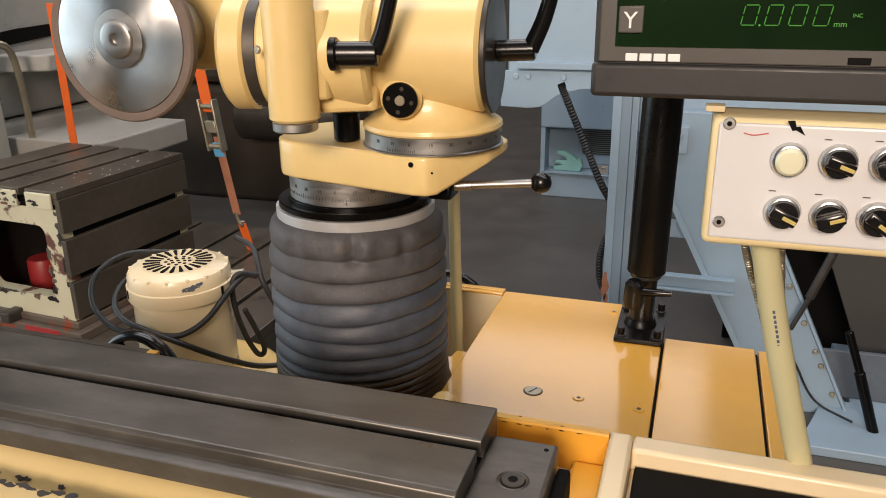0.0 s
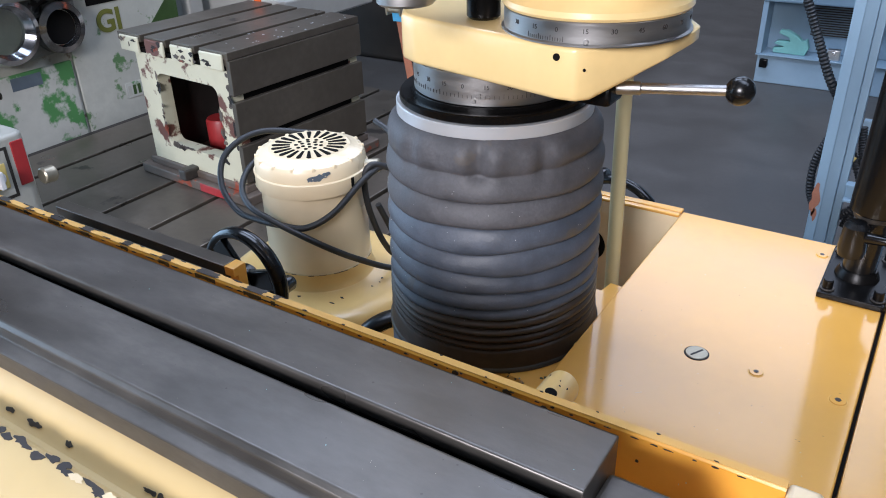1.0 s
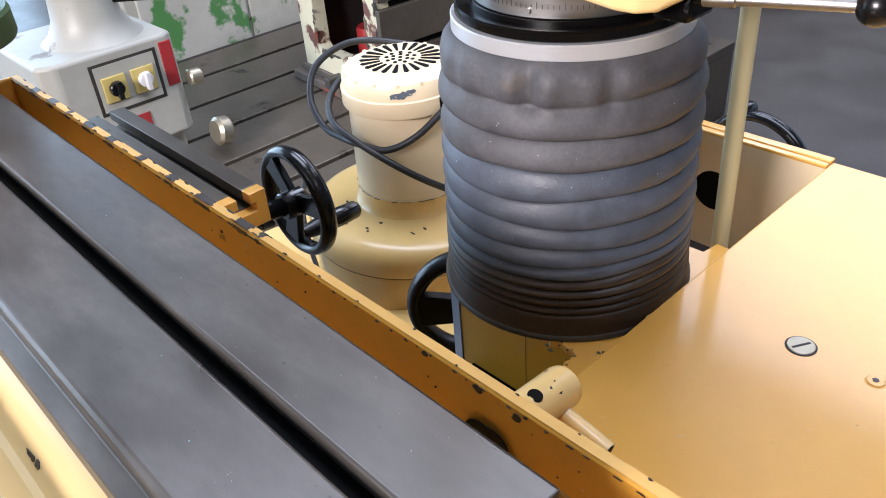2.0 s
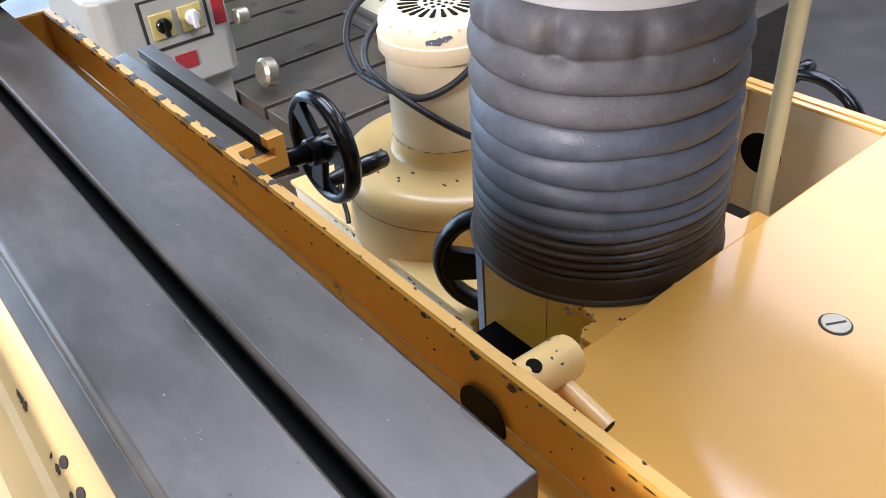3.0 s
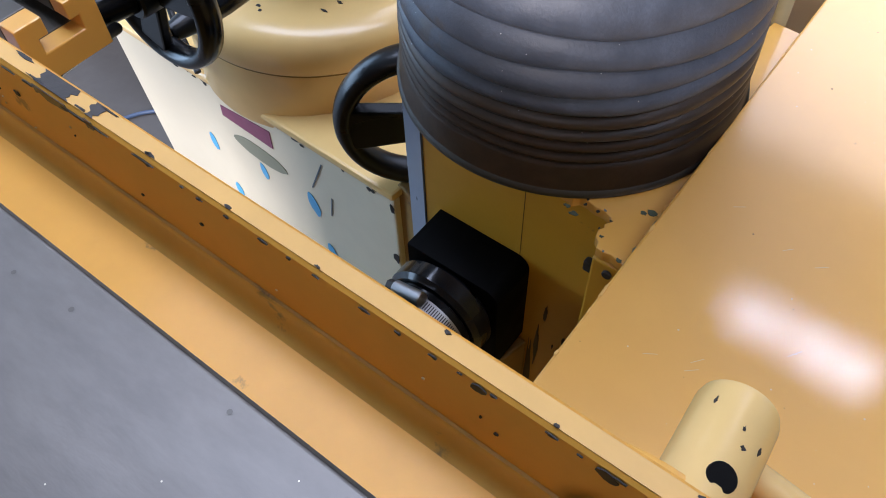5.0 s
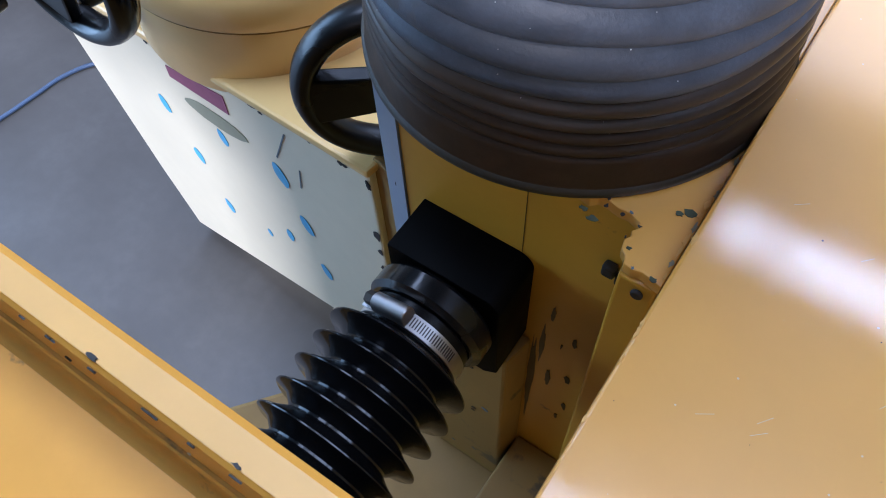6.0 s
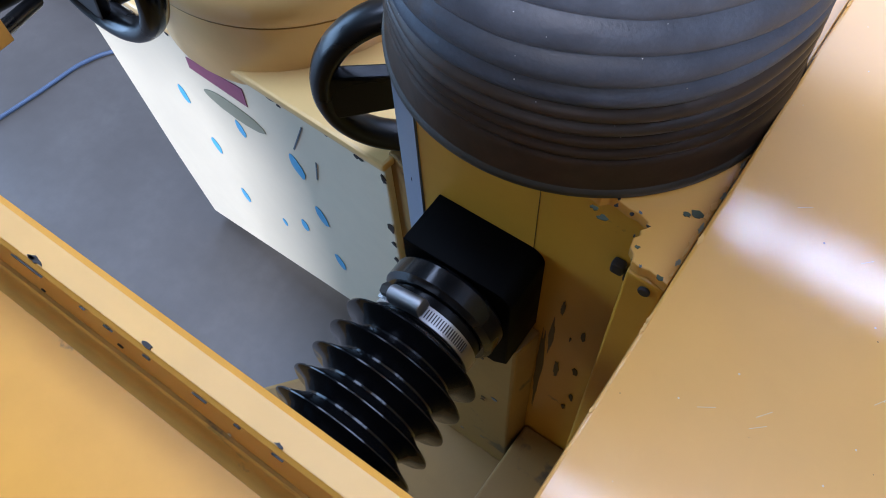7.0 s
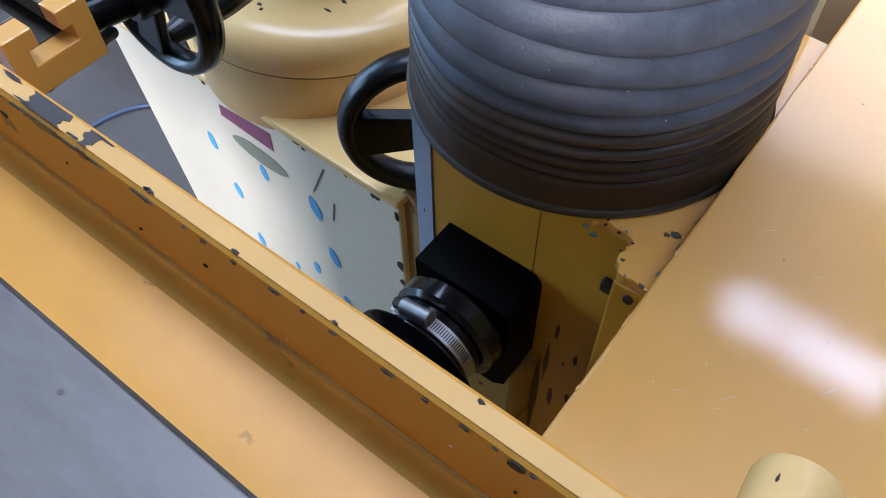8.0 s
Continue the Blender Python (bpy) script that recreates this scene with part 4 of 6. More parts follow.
part("pipe_hole", cyl((0.2628, -0.302, 1.0127), (0.2640, -0.302, 1.0124), 0.0048, 18, 0.0003), SLOT, boss)
bn = (ax1 - ax0).normalized()
bu = math.cos(radians(76)) * Vector((bn.y, -bn.x, 0)) + math.sin(radians(76)) * Vector((0, 0, 1))
part("boss_hole", cyl(ax0 + bn * 0.0152 + bu * 0.0125, ax0 + bn * 0.0152 + bu * 0.0146, 0.0048, 20, 0.0003), SLOT, boss)
part("boss_foot", moved(prism([(0.026 * math.cos(a), 0.014 * math.sin(a)) for a in [2 * math.pi * k / 28 for k in range(28)]], 0, 0.010, 0.002), Matrix.Translation((0.213, -0.3365, 1.033)) @ Matrix.Rotation(radians(-90), 4, "X")), PAINT, boss)
for k in range(4):
    a, s = rc.uniform(0.5, 2.3), rc.uniform(0.012, 0.043)
    n = (ax1 - ax0).normalized()
    u, v = Vector((n.y, -n.x, 0)), Vector((0, 0, 1))
    nn = math.cos(a) * u + math.sin(a) * v
    part("paint_chip", moved(patch(0, 0, rc.uniform(0.0005, 0.0016), rc.uniform(0.0004, 0.0009), k, 11, 0.5), along(ax0 + n * s + nn * 0.0139, ax0 + n * s + nn)), CHIP, boss)

boss.location += Vector((0.002, 0.0060, 0.001))


# ---------------------------------------------------------------- grinding head
HX, HY = 0.128, -0.035
head = thing("grinding_head", (0, 0, 1.157), "beige swivelling grinding head with steel graduated collars", "grinding head")
part("flange", lathe([(0, 1.1566), (0.1045, 1.1566), (0.1065, 1.158), (0.1065, 1.1645), (0.1045, 1.166), (0.093, 1.166), (0.093, 1.170), (0, 1.170)], 80), BLACKPAINT, head)
collar = part("graduated_collar", lathe([(0, 1.1702), (0.0885, 1.1702), (0.0895, 1.1712), (0.0895, 1.2025), (0.0885, 1.2035), (0, 1.2035)], 80), STEEL, head, "polished steel graduated collar")
def engraved(parent, cx, cy, r, z, first, values, step, size):
    """Numerals round a ring, one every so many degrees."""
    for k, value in enumerate(values):
        a = radians(first + step * k)
        m = Matrix.Translation((cx + r * math.cos(a), cy + r * math.sin(a), z)) @ Matrix.Rotation(a + math.pi / 2, 4, "Z") @ Matrix.Rotation(radians(90), 4, "X") @ Matrix.Translation((-size * 0.55, 0, 0))
        part("numeral", letters(value, size, m, 0.0002), CHIP, parent)


def ticks(parent, cx, cy, r, z, first, n, step, short, long):
    for k in range(n):
        a = radians(first + step * k)
        part("graduation", moved(box(-0.00015, 0.00015, -0.0002, 0.0003, 0, short if k % 5 else long, 0), Matrix.Translation((cx + r * math.cos(a), cy + r * math.sin(a), z)) @ Matrix.Rotation(a - math.pi / 2, 4, "Z")), CHIP, parent)


ticks(collar, 0, 0, 0.0896, 1.1785, 215, 40, 3.0, 0.0035, 0.0055)
engraved(collar, 0, 0, 0.0896, 1.1885, 234, ("45", "30", "15", "0", "15", "30", "45", "60"), 15, 0.0062)
part("pin", cyl((0.024, -0.0855, 1.1765), (0.0247, -0.0885, 1.1765), 0.0022, 12, 0.0004), STEEL, collar)
arm_out = [(-0.090, -0.020), (-0.086, -0.050), (-0.072, -0.072), (-0.050, -0.084), (0.130, -0.124), (0.148, -0.123), (0.160, -0.112), (0.208, -0.056), (0.217, -0.020), (0.216, 0.006), (0.195, 0.040), (0.060, 0.088), (0.0, 0.094), (-0.050, 0.080), (-0.080, 0.045)]
arm_bm = prism(arm_out, 1.2040, 1.2525, 0.005, 3)
for v in arm_bm.verts:
    # the underside rises towards the turret's far side
    lift = max(0.0, min(1.0, (v.co.x - 0.156) / 0.060)) * 0.036
    v.co.z += lift * (1.2525 - v.co.z) / 0.0485
arm = part("arm", arm_bm, HEADPAINT, head)
part("grease_hole", cyl((0.130, -0.1235, 1.2430), (0.130, -0.1247, 1.2430), 0.0033, 16, 0.0002), SLOT, arm)
part("grease_hole", cyl((0.1535, -0.1170, 1.2330), (0.1545, -0.1185, 1.2330), 0.0014, 12, 0.0002), SLOT, arm)
part("pivot_boss", cyl((0.018, -0.056, 1.2526), (0.018, -0.056, 1.292), 0.017, 32, 0.003), BLACKPAINT, head)
tr = part("turret_ring", moved(lathe([(0, 1.2528), (0.089, 1.2528), (0.089, 1.2540), (0.0865, 1.2552), (0.0865, 1.2722), (0.0855, 1.2735), (0, 1.2735)], 80), Matrix.Translation((HX, HY, 0))), STEEL, head, "steel degree ring under the turret")
ticks(tr, HX, HY, 0.0866, 1.2560, 250, 16, 1.6, 0.0030, 0.0045)
engraved(tr, HX, HY, 0.0866, 1.2640, 239, ("30", "15", "0", "15", "30", "45", "60", "75", "90"), 16, 0.0058)
part("pin", cyl((0.1535, -0.1165, 1.2575), (0.1545, -0.1195, 1.2575), 0.0022, 12, 0.0004), STEEL, tr)
turret = part("turret", joined(
    moved(lathe([(0, 1.2737), (0.087, 1.2737), (0.0885, 1.2762), (0.0875, 1.281), (0.079, 1.287), (0.071, 1.295), (0.068, 1.310), (0.060, 1.370), (0.03, 1.385), (0, 1.385)], 64), Matrix.Translation((HX, HY, 0))),
    cyl((0.03, -0.060, 1.368), (0.2055, -0.048, 1.368), 0.071, 64, 0.006)), HEADPAINT, head)
disc_n = Vector((0.22, -0.97, -0.05)).normalized()
dp = Vector((HX, HY, 1.316)) + Vector((-0.013, -0.0715, 0.003))
dp = dp + disc_n * 0.016
part("plate_boss", cyl(dp - disc_n * 0.035, dp - disc_n * 0.0015, 0.0245, 40, 0.006), HEADPAINT, turret)
bd = part("bolt_plate", cyl(dp - disc_n * 0.002, dp + disc_n * 0.0045, 0.0205, 40, 0.001), BLACKPAINT, turret, "round black plate with four screws")
for k in range(4):
    u = disc_n.cross(Vector((0, 0, 1))).normalized()
    v = u.cross(disc_n)
    q = dp + disc_n * 0.0045 + 0.0135 * (math.cos(k * math.pi / 2 + 0.2) * u + math.sin(k * math.pi / 2 + 0.2) * v)
    part("screw", cyl(q - disc_n * 0.001, q + disc_n * 0.0012, 0.0026, 12, 0.0004), DARKSTEEL, bd)
part("screw", cyl(dp + disc_n * 0.004, dp + disc_n * 0.0065, 0.0060, 20, 0.0006), ZINC, bd)
fd = part("end_disc", cyl((0.2056, -0.0480, 1.368), (0.2130, -0.0475, 1.368), 0.0725, 72, 0.0015), DARKSTEEL, turret, "flat dark grey end disc")
shaft_b = Vector((0.2590, -0.0440, 1.370))
part("crank_boss", cyl((0.2128, -0.0475, 1.368), shaft_b, 0.0125, 28, 0.002), BLACK, fd)
part("crank_arm", tube([shaft_b - Vector((0.006, 0.0015, 0)), (0.268, -0.044, 1.405), (0.282, -0.044, 1.455)], lambda s: 0.0105 - 0.002 * s, 16), BLACK, fd)
part("wear_mark", moved(patch(0, 0, 0.008, 0.005, 3, 10, 0.25), along((0.145, -0.1219, 1.374), (0.15, -0.30, 1.385))), DARKSTEEL, turret)
lever = part("clamp_lever", joined(cyl((0.156, -0.066, 1.204), (0.186, -0.057, 1.205), 0.0062, 20, 0.001), cyl((0.166, -0.063, 1.2045), (0.260, -0.035, 1.2075), 0.0048, 20, 0.0008)), STEEL, head, "polished clamp lever")
part("lever_root", box(0.136, 0.166, -0.084, -0.048, 1.190, 1.2095, 0.004), BLACKPAINT, lever)
part("ball_knob", moved(lathe([(0.0132 * math.sin(math.pi * i / 16), 0.0132 * (1 - math.cos(math.pi * i / 16))) for i in range(17)], 32), along((0.2555, -0.0365, 1.2073), (0.308, -0.0205, 1.2090))), BLACK, lever)

# swivel barrel, spindle and wheel
swivel = part("swivel_barrel", cyl((-0.021, -0.118, 1.370), (0.080, -0.098, 1.370), 0.066, 64, 0.005), HEADPAINT, head)
part("swivel_flange", cyl((-0.088, -0.132, 1.370), (-0.056, -0.125, 1.370), 0.068, 64, 0.005), HEADPAINT, swivel)
part("swivel_flange", cyl((-0.043, -0.1225, 1.370), (-0.020, -0.1175, 1.370), 0.068, 64, 0.004), HEADPAINT, swivel)
gr = part("graduated_ring", cyl((-0.0565, -0.1252, 1.370), (-0.0425, -0.1222, 1.370), 0.0655, 72, 0.0008), DARKSTEEL, swivel, "dark graduated swivel ring")
for k in range(24):
    a = radians(150 + 7 * k)
    p0 = Vector((-0.0505, -0.1239 + 0.0656 * math.cos(a), 1.370 + 0.0656 * math.sin(a)))
    part("graduation", moved(box(-0.003, 0.003, -0.0003, 0.0003, -0.0003, 0.0003, 0), Matrix.Translation(p0)), RING, gr)
post_c = part("feed_housing", cyl((0.014, -0.182, 1.3010), (0.014, -0.182, 1.50), 0.0285, 48, 0.003), HEADPAINT, swivel)
part("end_cap", cyl((0.014, -0.182, 1.2890), (0.014, -0.182, 1.3008), 0.0255, 40, 0.002), STEEL, post_c)
part("screw", cyl((-0.012, -0.2035, 1.380), (-0.0135, -0.2070, 1.380), 0.0045, 16, 0.0006), ZINC, post_c)
part("web", prism([(-0.034, -0.158), (0.006, -0.206), (0.050, -0.165), (0.045, -0.10), (-0.026, -0.10)], 1.322, 1.42, 0.004), HEADPAINT, swivel)
part("lower_web", prism([(0.010, -0.172), (0.090, -0.125), (0.085, -0.06), (0.005, -0.08)], 1.304, 1.335, 0.006), HEADPAINT, swivel)
ck = part("feed_crank", cyl((0.066, -0.176, 1.374), (0.112, -0.166, 1.374), 0.0135, 32, 0.002), BLACK, swivel, "black knurled feed crank with a raised arm")
part("crank_arm", tube([(0.108, -0.167, 1.376), (0.118, -0.166, 1.40), (0.132, -0.165, 1.45)], lambda s: 0.0095 - 0.001 * s, 16), BLACK, ck)
part("crank_disc", cyl((0.060, -0.178, 1.374), (0.068, -0.176, 1.374), 0.018, 32, 0.001), BLACKPAINT, ck)
part("spindle_housing", joined(cyl((-0.160, -0.100, 1.392), (-0.148, 0.02, 1.392), 0.050, 56, 0.004), box(-0.165, -0.081, -0.135, -0.02, 1.347, 1.46, 0.008)), HEADPAINT, swivel)
part("spindle_nose", cyl((-0.175, -0.196, 1.390), (-0.164, -0.1002, 1.391), 0.044, 48, 0.002), STEEL, swivel, "steel spindle nose")
wm = along((-0.189, -0.200, 1.389), (-0.181, -1.0, 1.385))
wheel = part("grinding_wheel", moved(lathe([(0, -0.004), (0.083, -0.004), (0.0935, -0.0045), (0.0955, -0.003), (0.0955, 0.005), (0.0935, 0.0075), (0.0845, 0.0075), (0.0835, 0.004), (0, 0.004)], 96), wm), mat("brown_grit_rim", (0.17, 0.125, 0.105), 0.8, var=0.15, grain=400, bump=0.2), swivel, "grinding wheel with a brown abrasive rim")
body = part("wheel_body", lathe([(0, 0.0042), (0.0833, 0.0042), (0.0833, 0.0075), (0.0815, 0.0082), (0.034, 0.0082), (0.034, 0.0075), (0, 0.0075)], 96), TURNED, wheel, "turned aluminium wheel body")
body.matrix_basis = wm
part("wheel_flange", moved(lathe([(0, 0.0083), (0.0315, 0.0083), (0.0325, 0.0095), (0.0325, 0.0105), (0.026, 0.0115), (0.022, 0.0118), (0.0205, 0.0150), (0.0165, 0.0165), (0.0075, 0.0165), (0.0062, 0.012), (0, 0.012)], 64), wm), STEEL, wheel, "dull steel wheel flange")


# ---------------------------------------------------------------- motor
MX, MY = -0.422, 0.140
motor = thing("spindle_motor", (MX, MY, 0.60), "cream electric motor with slotted cover on a beige base", "motor")
at_m = Matrix.Translation((MX, MY, 0))
part("motor_body", moved(lathe([(0, 0.7745), (0.086, 0.7745), (0.0868, 0.78), (0.0855, 0.925), (0, 0.925)], 64), at_m), CREAM, motor)
cap = part("fan_cover", moved(lathe([(0.08, 0.912), (0.0925, 0.912), (0.0935, 0.914), (0.0935, 0.936), (0.0905, 0.9375), (0.0900, 0.954), (0.0865, 0.961), (0.0780, 0.9645), (0.0700, 0.9665), (0.066, 0.9695), (0, 0.9705)], 64), at_m), CREAM, motor, "cream fan cover with worn paint")
for k in range(22):
    a = 2 * math.pi * k / 22
    part("vent_slot", moved(prism([(0.031, -0.0016), (0.058, -0.0037), (0.061, 0.0), (0.058, 0.0037), (0.031, 0.0016)], 0.9699, 0.9712, 0), at_m @ Matrix.Rotation(a, 4, "Z")), SLOT, cap)
for r, n in ((0.0, 1), (0.012, 6), (0.021, 9)):
    for k in range(n):
        a = 2 * math.pi * k / n + 0.3
        part("vent_hole", moved(cyl((0, 0, 0.9703), (0, 0, 0.9713), 0.0032, 10, 0.0001), at_m @ Matrix.Translation((r * math.cos(a), r * math.sin(a), 0))), SLOT, cap)
for k in range(16):
    a = 2 * math.pi * k / 16
    part("cover_rib", moved(box(0.074, 0.0885, -0.003, 0.003, 0.955, 0.9634, 0.0015), at_m @ Matrix.Rotation(a, 4, "Z")), CREAM, cap)
for k, (da, z, w, h) in enumerate(((0.0, 0.949, 0.011, 0.004), (-0.17, 0.946, 0.005, 0.0035), (0.12, 0.952, 0.006, 0.003), (-0.05, 0.945, 0.006, 0.003))):
    a = -0.70 + da
    q = Vector((MX + 0.0902 * math.cos(a), MY + 0.0902 * math.sin(a), z))
    part("worn_patch", moved(patch(0, 0, w, h, k + 3, 12, 0.5), Matrix.Translation(q) @ Matrix.Rotation(a + math.pi / 2, 4, "Z") @ Matrix.Rotation(radians(90), 4, "X")), SLATE, cap)
for a in (-0.1, -2.2):
    q = Vector((MX + 0.0935 * math.cos(a), MY + 0.0935 * math.sin(a), 0.928))
    part("slot_notch", moved(box(-0.003, 0.003, -0.001, 0.001, -0.008, 0.008, 0.0005), Matrix.Translation(q) @ Matrix.Rotation(a + math.pi / 2, 4, "Z")), SLOT, cap)
base = part("motor_base", moved(lathe([(0, 0.600), (0.168, 0.600), (0.170, 0.604), (0.170, 0.690), (0.1722, 0.692), (0.1745, 0.696), (0.1755, 0.710), (0.1738, 0.722), (0.168, 0.733), (0.158, 0.7392), (0.140, 0.7418), (0.100, 0.7432), (0.093, 0.7455), (0.0892, 0.751), (0.0880, 0.760), (0.0875, 0.7742), (0, 0.7742)], 80), at_m), BASEPAINT, motor, "beige turned motor base")
part("weld_seam", moved(lathe([(0.0860, 0.7735), (0.0879, 0.7737), (0.0881, 0.7745), (0.0879, 0.7752), (0.0845, 0.7756), (0.0860, 0.7735)], 64), at_m), CHIPLIGHT, base)
rm = random.Random(8)
for k in range(14):
    a, r = rm.uniform(-2.2, 0.3), rm.uniform(0.100, 0.135)
    part("paint_chip", moved(patch(0, 0, rm.uniform(0.0015, 0.006), rm.uniform(0.001, 0.0025), k, 9, 0.4), Matrix.Translation((MX + r * math.cos(a), MY + r * math.sin(a), 0.7434 - (r - 0.1) * 0.035))), CHIP, base)
for k in range(13):
    a = -2.6 + 0.24 * k + rm.uniform(-0.06, 0.06)
    part("seam_crack", tube([(MX + 0.0883 * math.cos(a + d), MY + 0.0883 * math.sin(a + d), 0.7742 + rm.uniform(-0.0004, 0.0004)) for d in (0, 0.05, 0.1, 0.1 + 0.08 * rm.random())], rm.uniform(0.0003, 0.0007), 6), CHIP, base)
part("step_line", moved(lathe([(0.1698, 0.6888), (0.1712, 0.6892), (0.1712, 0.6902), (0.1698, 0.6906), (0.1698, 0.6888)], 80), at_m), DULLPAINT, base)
part("lug", joined(cyl((MX + 0.115, MY - 0.110, 0.712), (MX + 0.121, MY - 0.118, 0.712), 0.009, 12, 0.003), cyl((MX + 0.12, MY - 0.108, 0.722), (MX + 0.127, MY - 0.115, 0.722), 0.006, 12, 0.002)), CHIPLIGHT, base)
cord = thing("motor_cable", (MX, MY - 0.1, 0.75), "thick black cable looped round the motor", "cable")
part("cord", tube([(-0.47, 0.22, 0.955), (-0.54, 0.15, 0.968), (-0.565, 0.09, 0.945), (-0.548, 0.055, 0.905), (-0.505, 0.043, 0.872), (-0.455, 0.040, 0.868), (-0.410, 0.041, 0.870), (-0.369, 0.055, 0.869), (-0.337, 0.087, 0.889), (-0.322, 0.143, 0.924), (-0.312, 0.180, 0.938), (-0.298, 0.20, 0.935)], 0.0052, 12, 8), CABLE, cord)
part("loose_end", tube([(MX + r * math.cos(a), MY + r * math.sin(a), z) for r, a, z in ((0.182, -2.6, 0.775), (0.184, -2.35, 0.740), (0.183, -2.12, 0.708), (0.182, -1.95, 0.682), (0.183, -1.84, 0.668), (0.187, -1.76, 0.660))], 0.0040, 10, 6), CABLE, cord)
part("cord", tube([(-0.50, 0.16, 0.955), (-0.518, 0.10, 0.93), (-0.505, 0.060, 0.908), (-0.465, 0.034, 0.894), (-0.419, 0.032, 0.881), (-0.370, 0.046, 0.859), (-0.335, 0.076, 0.829), (-0.316, 0.118, 0.796), (-0.285, 0.165, 0.766), (-0.235, 0.205, 0.765), (-0.19, 0.22, 0.80)], 0.0052, 12, 8), CABLE, cord)
part("cord", tube([(-0.300, 0.198, 0.932), (-0.318, 0.170, 0.945), (-0.328, 0.160, 0.925), (-0.327, 0.162, 0.875), (-0.325, 0.182, 0.815), (-0.322, 0.206, 0.770), (-0.314, 0.214, 0.762), (-0.308, 0.214, 0.778), (-0.313, 0.200, 0.820), (-0.320, 0.180, 0.870)], 0.0052, 12, 8), CABLE, cord)
part("cord", tube([(-0.37, 0.25, 0.985), (-0.33, 0.24, 0.972), (-0.305, 0.215, 0.950), (-0.290, 0.20, 0.925), (-0.272, 0.205, 0.88), (-0.25, 0.22, 0.82), (-0.22, 0.23, 0.78)], 0.0052, 12, 8), CABLE, cord)
part("gland", cyl((-0.342, 0.180, 0.935), (-0.318, 0.190, 0.937), 0.011, 24, 0.002), ZINC, cord)


# ---------------------------------------------------------------- readout on its post, control box on its pipe
stand = thing("readout_stand", (0.387, 0.283, 0.884), "black telescopic steel post bolted to the cover", "stand")
part("foot_plate", box(0.348, 0.426, 0.212, 0.354, 0.8842, 0.8925, 0.002), BLACKPAINT, stand)
for x in (0.358, 0.416):
    for y in (0.226, 0.340):
        b = part("bolt", cyl((x, y, 0.8925), (x, y, 0.906), 0.0062, 20, 0.001), BLACKPAINT, stand)
        part("washer", cyl((x, y, 0.8925), (x, y, 0.8942), 0.0088, 20, 0.0004), DARKSTEEL, b)
part("weld", moved(lathe([(0, 0.8926), (0.027, 0.8926), (0.0255, 0.898), (0.022, 0.904), (0, 0.904)], 32), Matrix.Translation((0.385, 0.280, 0))), BLACKPAINT, stand)
part("inner_tube", cyl((0.385, 0.280, 0.893), (0.390, 0.282, 1.05), 0.0200, 40), BLACK, stand)
part("sleeve", cyl((0.388, 0.281, 0.985), (0.396, 0.284, 1.46), 0.0310, 48, 0.002), BLACK, stand)
part("sleeve_rim", cyl((0.388, 0.281, 0.976), (0.388, 0.281, 0.9848), 0.0250, 40, 0.002), DARKSTEEL, stand)
part("lock_handle", joined(cyl((0.372, 0.252, 0.950), (0.380, 0.268, 0.950), 0.007), moved(lathe([(0, 0), (0.015, 0), (0.017, 0.01), (0.015, 0.04), (0.010, 0.046), (0, 0.046)], 28), Matrix.Translation((0.373, 0.248, 0.935))), tube([(0.373, 0.248, 0.962), (0.40, 0.240, 0.966), (0.432, 0.238, 0.968)], lambda s: 0.008 - 0.003 * s, 12)), BLACK, stand)
part("cross_arm", tube([(0.395, 0.284, 1.44), (0.42, 0.05, 1.46), (0.46, -0.21, 1.46)], 0.016, 20), BLACK, stand)

dro = thing("digital_readout", (0.52, -0.27, 1.357), "charcoal digital readout with a green lit window", "readout")
case = part("case", prism([(0.366, -0.330), (0.372, -0.336), (0.690, -0.336), (0.690, -0.215), (0.366, -0.215)], 1.3575, 1.530, 0.004), DROCASE, dro)
part("lower_lip", box(0.3655, 0.691, -0.3385, -0.3300, 1.3570, 1.3835, 0.004, 3), DROCASE, dro)
face = part("bezel", box(0.371, 0.688, -0.3388, -0.3355, 1.3842, 1.526, 0.001), DROFACE, dro)
part("window", box(0.383, 0.680, -0.3395, -0.3385, 1.3955, 1.520, 0.0004), DROGLASS, face, "dark green filter window")
part("axis_key", box(0.3850, 0.4035, -0.3425, -0.3394, 1.4060, 1.4255, 0.001), DROFACE, face)
UP = lambda x, z, y: Matrix.Translation((x, y, z)) @ Matrix.Rotation(radians(90), 4, "X")
part("key_letter", letters("Y", 0.0175, UP(0.3885, 1.4095, -0.3427)), WHITE, face)
for k in range(4):
    part("maker_bar", box(0.3915 + 0.0105 * k, 0.4005 + 0.0105 * k, -0.3394, -0.3387, 1.3852, 1.3908, 0.0006), WHITE, face)
SEG = [((0.0012, 0.0142), (0.0098, 0.0142)), ((0.0104, 0.0136), (0.0104, 0.0080)), ((0.0104, 0.0064), (0.0104, 0.0008)), ((0.0098, 0.0002), (0.0012, 0.0002)), ((0.0006, 0.0008), (0.0006, 0.0064)), ((0.0006, 0.0080), (0.0006, 0.0136))]
for k in range(4):
    bms = []
    for (x0, z0), (x1, z1) in SEG:
        sx = 0.4715 + 0.0160 * k
        bms.append(cyl((sx + x0 + 0.16 * z0, -0.3397, 1.4120 + z0), (sx + x1 + 0.16 * z1, -0.3397, 1.4120 + z1), 0.00042, 6, 0.0001))
    part("digit", joined(*bms), GREENLED if k < 3 else FAINTLED, face, "green lit seven-segment nought")
part("digit_point", cyl((0.4850, -0.3394, 1.4122), (0.4850, -0.3400, 1.4122), 0.0008, 8, 0.0001), GREENLED, face)
